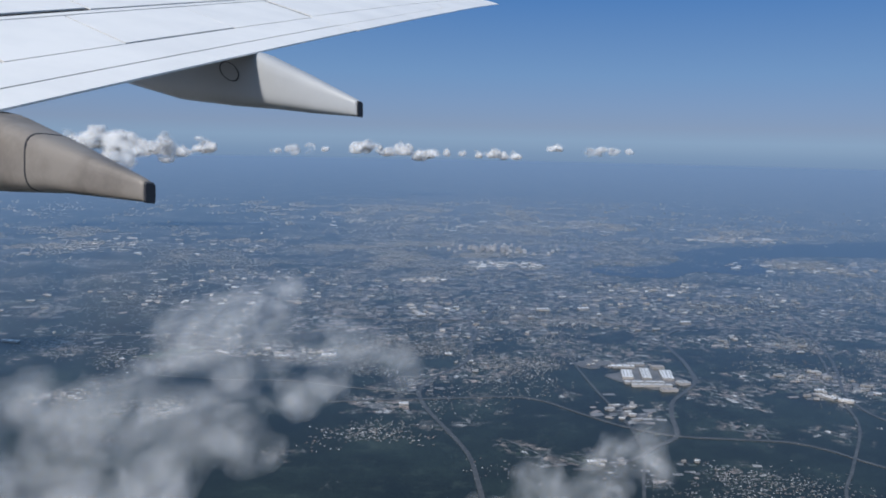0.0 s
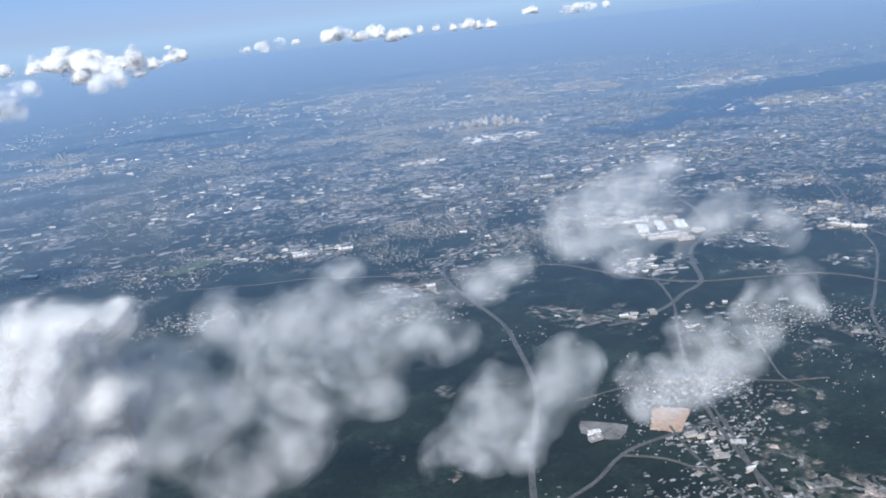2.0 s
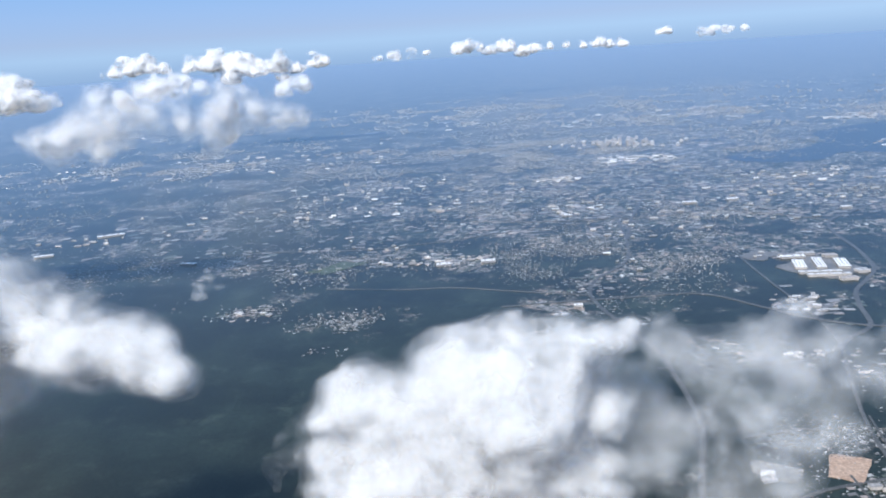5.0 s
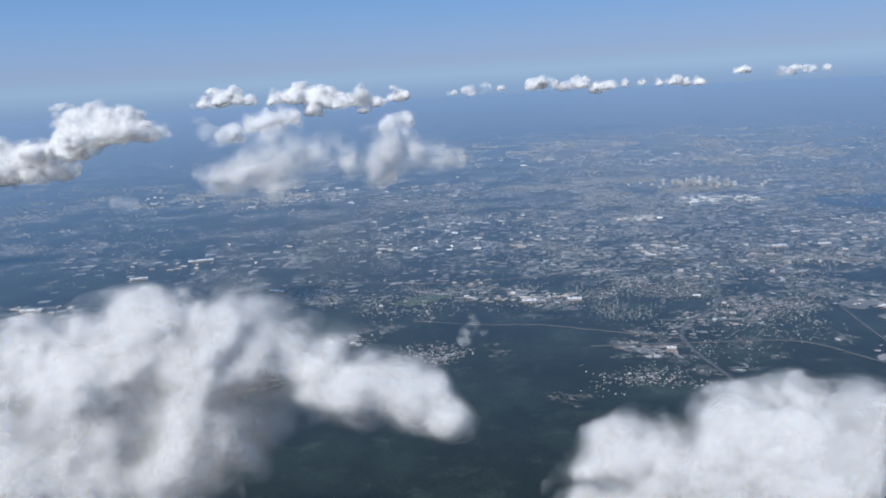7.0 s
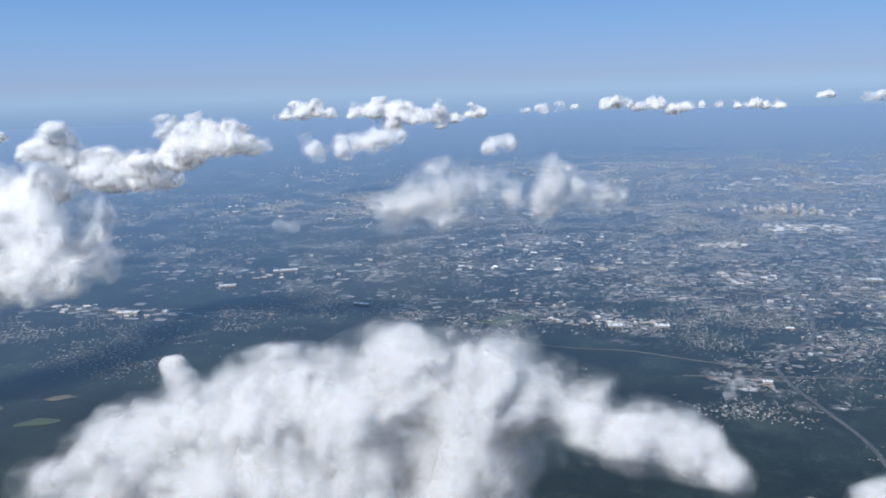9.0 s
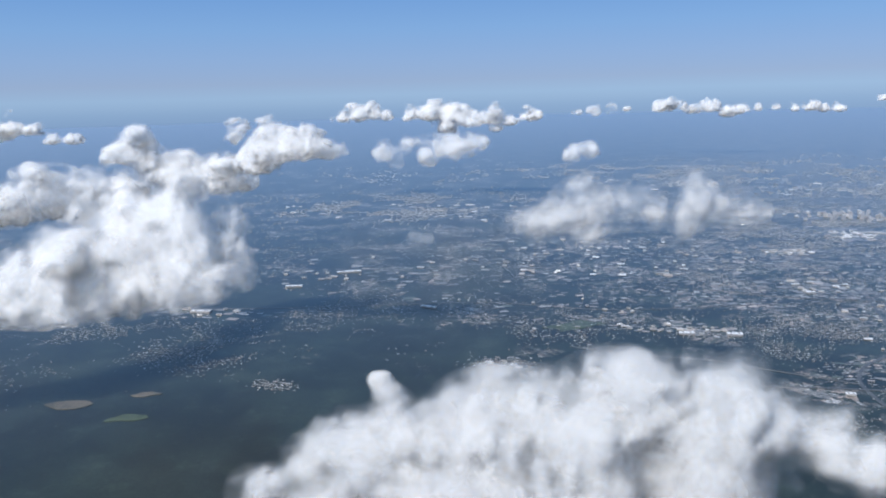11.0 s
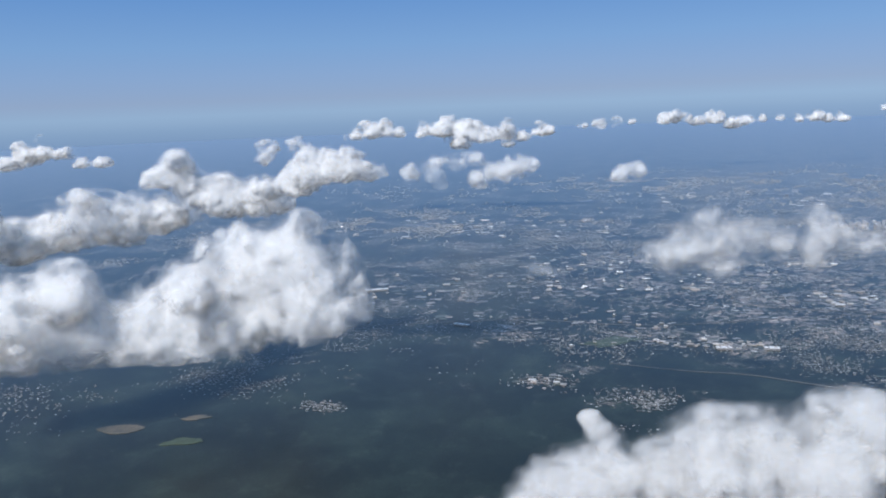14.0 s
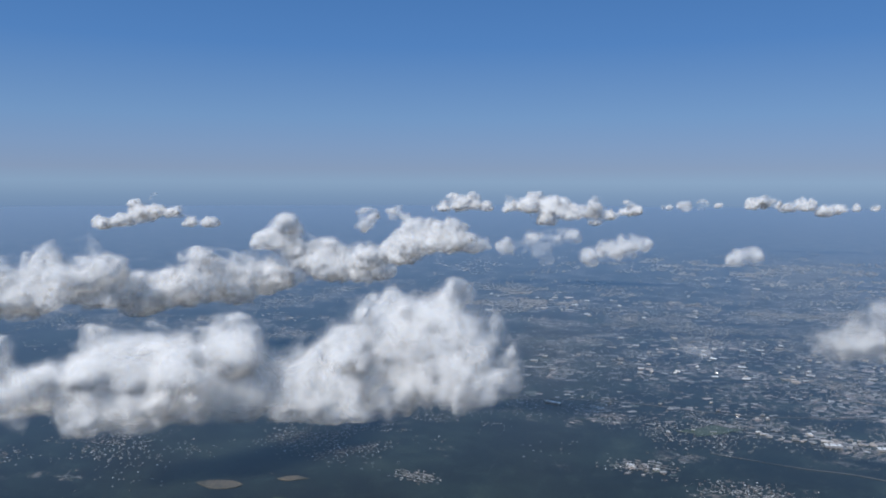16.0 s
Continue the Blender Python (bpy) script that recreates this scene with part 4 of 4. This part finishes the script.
cloud("faint wisp of cloud, nearly transparent", [(-167.5, 246.9, 80.1, 2.79), (-169.6, 246.3, 84.2, 1.77), (-165.6, 247.5, 77.0, 2.03)], 0.6, 231, FAINT, 1.4, 1.1)
cloud("faint small wisp of cloud over suburbs", [(-99.8, 84.0, 80.1, 0.92), (-97.6, 84.6, 80.3, 1.11), (-95.5, 85.2, 80.1, 0.83)], 0.28, 236, FAINT, 1.4, 0.7, grain="near")
cloud(WHITE, [(-418.2, 731.4, 83.8, 8.03), (-404.4, 736.0, 87.9, 10.33), (-389.0, 740.5, 88.5, 10.33), (-372.3, 744.4, 84.7, 7.46), (-351.9, 750.3, 85.8, 9.76), (-329.8, 757.0, 88.5, 12.63), (-310.4, 761.7, 84.6, 11.48), (-290.9, 766.5, 81.2, 12.05), (-268.8, 772.9, 82.2, 12.63), (-252.1, 776.6, 77.8, 8.61), (-235.7, 782.1, 81.8, 8.61), (-224.6, 785.0, 80.9, 5.17), (-315.6, 758.0, 73.5, 10.33), (-265.8, 771.2, 69.8, 6.89)], 1.9, 241, DISTANT, 0.65, 3.0, lumps=4.0, grain="far")
cloud(PUFF, [(-214.8, 384.6, 74.0, 5.42), (-203.2, 388.3, 76.1, 5.42), (-193.1, 391.3, 77.0, 4.22), (-226.4, 380.9, 71.4, 4.82)], 1.0, 243, SOFT, 0.8, 1.6, lumps=4.0)
FAR = "far white cloud in a row over the horizon"
cloud(FAR, [(-267.0, 1300.0, 72.2, 6.53), (-240.2, 1308.2, 76.0, 8.39), (-213.3, 1316.1, 78.0, 8.39), (-190.8, 1322.5, 78.2, 5.60)], 2.0, 260, PUFFY, 0.8, 2.4, lumps=4.0, grain="far")
cloud(FAR, [(-134.2, 1338.5, 79.3, 11.19), (-114.5, 1344.7, 82.4, 13.99), (-87.4, 1350.7, 74.3, 10.26), (-60.5, 1359.1, 79.0, 13.06), (-33.4, 1364.7, 69.1, 11.19), (-13.7, 1371.4, 74.9, 13.06), (15.9, 1379.5, 74.1, 7.46), (40.2, 1386.4, 74.3, 6.53)], 2.3, 270, DISTANT, 0.6, 3.0, lumps=4.0, grain="far")
cloud(FAR, [(69.8, 1394.7, 74.3, 10.26), (92.3, 1401.2, 75.5, 12.12), (114.8, 1406.6, 71.2, 8.39), (137.3, 1413.1, 72.3, 10.26)], 2.3, 280, DISTANT, 0.6, 3.0, lumps=4.0, grain="far")
cloud(FAR, [(204.4, 1434.4, 85.0, 7.46), (216.0, 1438.0, 86.5, 8.39)], 2.0, 290, DISTANT, 0.6, 2.4, lumps=4.0, grain="far")
cloud(FAR, [(276.3, 1453.8, 81.1, 8.39), (298.8, 1460.0, 80.5, 9.33), (325.7, 1467.7, 81.5, 8.39), (352.7, 1475.1, 80.7, 6.53)], 2.0, 300, PUFFY, 0.8, 2.4, lumps=4.0, grain="far")


# ---------------------------------------------------------------- the aircraft's wing
# in the first camera pose's frame, small and close, shaped to fit that view: x aft-right, y outwards, z up; S runs
# outwards along the trailing edge, C forwards over the chord
EYE_0 = Vector((-3.40, 0.20, 88.40))
WING_POSE = Matrix.Translation(EYE_0) @ pose(0, 0, 0, -7.54, 0, -0.43) @ pose(0, 0, 0, 0, -1.18, 0)
S, C, P0 = Vector((0.212, 1.0, 0.352)), Vector((-1.49, 1.0, 0.75)), Vector((-0.956, 1.70, 0.300))
UP = S.cross(C).normalized()
UP = UP if UP.z > 0 else -UP
wing = new("aircraft_wing")
wing.matrix_world = WING_POSE
tagged(wing, "white airliner wing with panel gaps and hanging flap fairings", "aircraft wing")


def on_wing(s, c, lift=0.0):
    return P0 + S * s + C * c + UP * (lift - 0.0015 * s * s)


def slab(bm, s0, s1, c0, c1, top, thick, steps=10):
    rows_ = []
    for i in range(steps + 1):
        s = s0 + (s1 - s0) * i / steps
        rows_.append([bm.verts.new(on_wing(s, c, h)) for c, h in ((c0, top - thick), (c1, top - thick), (c1, top), (c0, top))])
    for a, b in zip(rows_, rows_[1:]):
        for k in range(4):
            bm.faces.new((a[k], a[(k + 1) % 4], b[(k + 1) % 4], b[k]))
    bm.faces.new(rows_[0][::-1])
    bm.faces.new(rows_[-1])
    bmesh.ops.recalc_face_normals(bm, faces=bm.faces)


def panel(name, s0, s1, c0, c1, label="", top=0.0, thick=0.006, material=WING_WHITE):
    bm = bmesh.new()
    slab(bm, s0, s1, c0, c1, top, thick)
    return part(name, bm, material, wing, label)


bm = bmesh.new()  # dark inner body, seen only in the gaps
prof = ((0.004, -0.006), (0.05, -0.022), (1.25, -0.022), (1.25, -0.10), (0.7, -0.16), (0.3, -0.10), (0.06, -0.025))
rows_ = [[bm.verts.new(on_wing(-0.25 + 8.2 * i / 20, c, h)) for c, h in prof] for i in range(21)]
for a, b in zip(rows_, rows_[1:]):
    for k in range(len(prof)):
        bm.faces.new((a[k], a[(k + 1) % len(prof)], b[(k + 1) % len(prof)], b[k]))
bm.faces.new(rows_[0][::-1])
bm.faces.new(rows_[-1])
bmesh.ops.recalc_face_normals(bm, faces=bm.faces)
part("wing_body", bm, GAP_DARK, wing, "dark body seen in the gaps")
panel("flap", -0.25, 2.30, 0.0, 0.0585, "white trailing flap segment")
panel("flap", -0.25, 2.36, 0.063, 0.153, "white main flap segment")
for s0, s1 in ((-0.25, 0.202), (0.212, 0.730), (0.742, 1.498), (1.503, 2.355)):
    panel("spoiler", s0, s1, 0.162 if s0 == 0.742 else 0.157, 0.358, "white spoiler panel")
panel("hinge_strip", -0.25, 2.40, 0.3645, 0.383)
panel("wing_skin", -0.25, 0.925, 0.405, 1.24, "white upper wing skin")
panel("wing_skin", 0.935, 8.0, 0.3945, 1.24, "white upper wing skin")
panel("wing_skin", 2.405, 8.0, 0.168, 0.393, "white upper wing skin")
panel("wing_skin", 2.305, 2.45, 0.0, 0.0585, "white wing skin between flap and aileron")
panel("wing_skin", 2.365, 2.45, 0.063, 0.165, "white wing skin between flap and aileron")
panel("aileron", 2.455, 5.2, 0.06, 0.1635, "white aileron")
panel("aileron_tab", 2.455, 5.2, -0.004, 0.0575, "white aileron tab")
panel("wing_tip_skin", 5.205, 8.0, 0.0, 0.1635)

AFT = Vector((0.768, -0.515, -0.387))


def fairing(s, stations, label, paint, dark_end):
    """A canoe-shaped fairing under the wing: (distance aft, top, bottom, half width) at each station."""
    root = P0 + S * s
    side = AFT.cross(Vector((0, 0, 1))).normalized()
    thing = bmesh.new()
    rings = []
    for a, top, bottom, half in stations:
        mid, hh = -(top + bottom) / 2, (bottom - top) / 2
        ring = []
        for k in range(20):
            ang = 2 * math.pi * (k + 0.5) / 20
            cx, cz = math.cos(ang), math.sin(ang)
            e = 0.55
            ring.append(thing.verts.new(root + AFT * a + side * (half * math.copysign(abs(cx) ** e, cx)) + Vector((0, 0, mid + hh * math.copysign(abs(cz) ** e, cz)))))
        rings.append(ring)
    for a, b in zip(rings, rings[1:]):
        for k in range(20):
            thing.faces.new((a[k], a[(k + 1) % 20], b[(k + 1) % 20], b[k]))
    thing.faces.new(rings[0][::-1])
    thing.faces.new(rings[-1])
    bmesh.ops.recalc_face_normals(thing, faces=thing.faces)
    for f in thing.faces:
        f.smooth = len(f.verts) == 4
    body = part("flap_fairing", thing, paint, wing, label)
    a, top, bottom, half = stations[-1]
    cap = bmesh.new()
    ends = []
    for da, grow in ((0.0005, 1.03), (0.006, 0.96)):
        ends.append([cap.verts.new(root + AFT * (a + da) + side * (u * half * grow) + Vector((0, 0, -(top + bottom) / 2 + v * (bottom - top) / 2 * grow))) for u, v in ((-0.8, -1), (0.8, -1), (1, -0.8), (1, 0.8), (0.8, 1), (-0.8, 1), (-1, 0.8), (-1, -0.8))])
    for k in range(8):
        cap.faces.new((ends[0][k], ends[0][(k + 1) % 8], ends[1][(k + 1) % 8], ends[1][k]))
    cap.faces.new(ends[0][::-1])
    cap.faces.new(ends[1])
    bmesh.ops.recalc_face_normals(cap, faces=cap.faces)
    part("end_cap", cap, dark_end, body, "dark rubber end cap")
    return body


outer = fairing(1.31, ((-1.15, 0.28, 0.34, 0.02), (-0.9, 0.20, 0.38, 0.05), (-0.5, 0.12, 0.335, 0.065), (-0.2, 0.05, 0.27, 0.07), (0.0, 0.012, 0.222, 0.07), (0.02, 0.010, 0.216, 0.07), (0.25, 0.024, 0.165, 0.055), (0.50, 0.044, 0.105, 0.017), (0.513, 0.048, 0.102, 0.014)), "pale grey flap fairing, front in the wing's shade", FAIRING_GREY, GAP_DARK)
inner = fairing(0.03, ((-0.9, 0.14, 0.34, 0.04), (-0.5, 0.10, 0.30, 0.06), (-0.2, 0.05, 0.24, 0.07), (0.0, 0.012, 0.185, 0.07), (0.25, -0.004, 0.10, 0.055), (0.52, -0.022, 0.022, 0.013), (0.535, -0.020, 0.018, 0.011)), "dirty beige flap fairing streaked with grime", FAIRING_WORN, GAP_DARK)

# access panel, outlined on the outer fairing; stretched aft to look round from the camera
SIDE = AFT.cross(Vector((0, 0, 1))).normalized()
bm = bmesh.new()
centre = P0 + S * 1.31 + AFT * -0.12 + SIDE * 0.0715 + Vector((0, 0, -0.128))
loops = [[bm.verts.new(centre + AFT * (1.7 * r * math.cos(k * math.pi / 16)) + Vector((0, 0, r * math.sin(k * math.pi / 16))) + SIDE * out) for k in range(32)] for r, out in ((0.0315, -0.004), (0.0320, 0.0), (0.0345, 0.0), (0.0350, -0.004))]
for a, b in zip(loops, loops[1:]):
    for k in range(32):
        bm.faces.new((a[k], a[(k + 1) % 32], b[(k + 1) % 32], b[k]))
part("access_panel_rim", bm, GAP_DARK, outer, "dark ring round an access panel")

# seam with rivets round the inner fairing
bm = bmesh.new()
root_ = P0 + S * 0.03
bands = []
for a_, grow in ((0.188, 0.985), (0.189, 1.014), (0.193, 1.014), (0.194, 0.985)):
    f_ = a_ / 0.25
    top_, bottom_, half_ = 0.012 - 0.016 * f_, 0.185 - 0.085 * f_, (0.07 - 0.015 * f_) * grow
    ring_ = []
    for k in range(32):
        ang_ = 2 * math.pi * (k + 0.5) / 32
        cx_, cz_ = math.cos(ang_), math.sin(ang_)
        ring_.append(bm.verts.new(root_ + AFT * a_ + SIDE * (half_ * math.copysign(abs(cx_) ** 0.55, cx_)) + Vector((0, 0, -(top_ + bottom_) / 2 + grow * (bottom_ - top_) / 2 * math.copysign(abs(cz_) ** 0.55, cz_)))))
    bands.append(ring_)
for a, b in zip(bands, bands[1:]):
    for k in range(32):
        bm.faces.new((a[k], a[(k + 1) % 32], b[(k + 1) % 32], b[k]))
part("seam_band", bm, GAP_DARK, inner, "dark seam round the fairing")
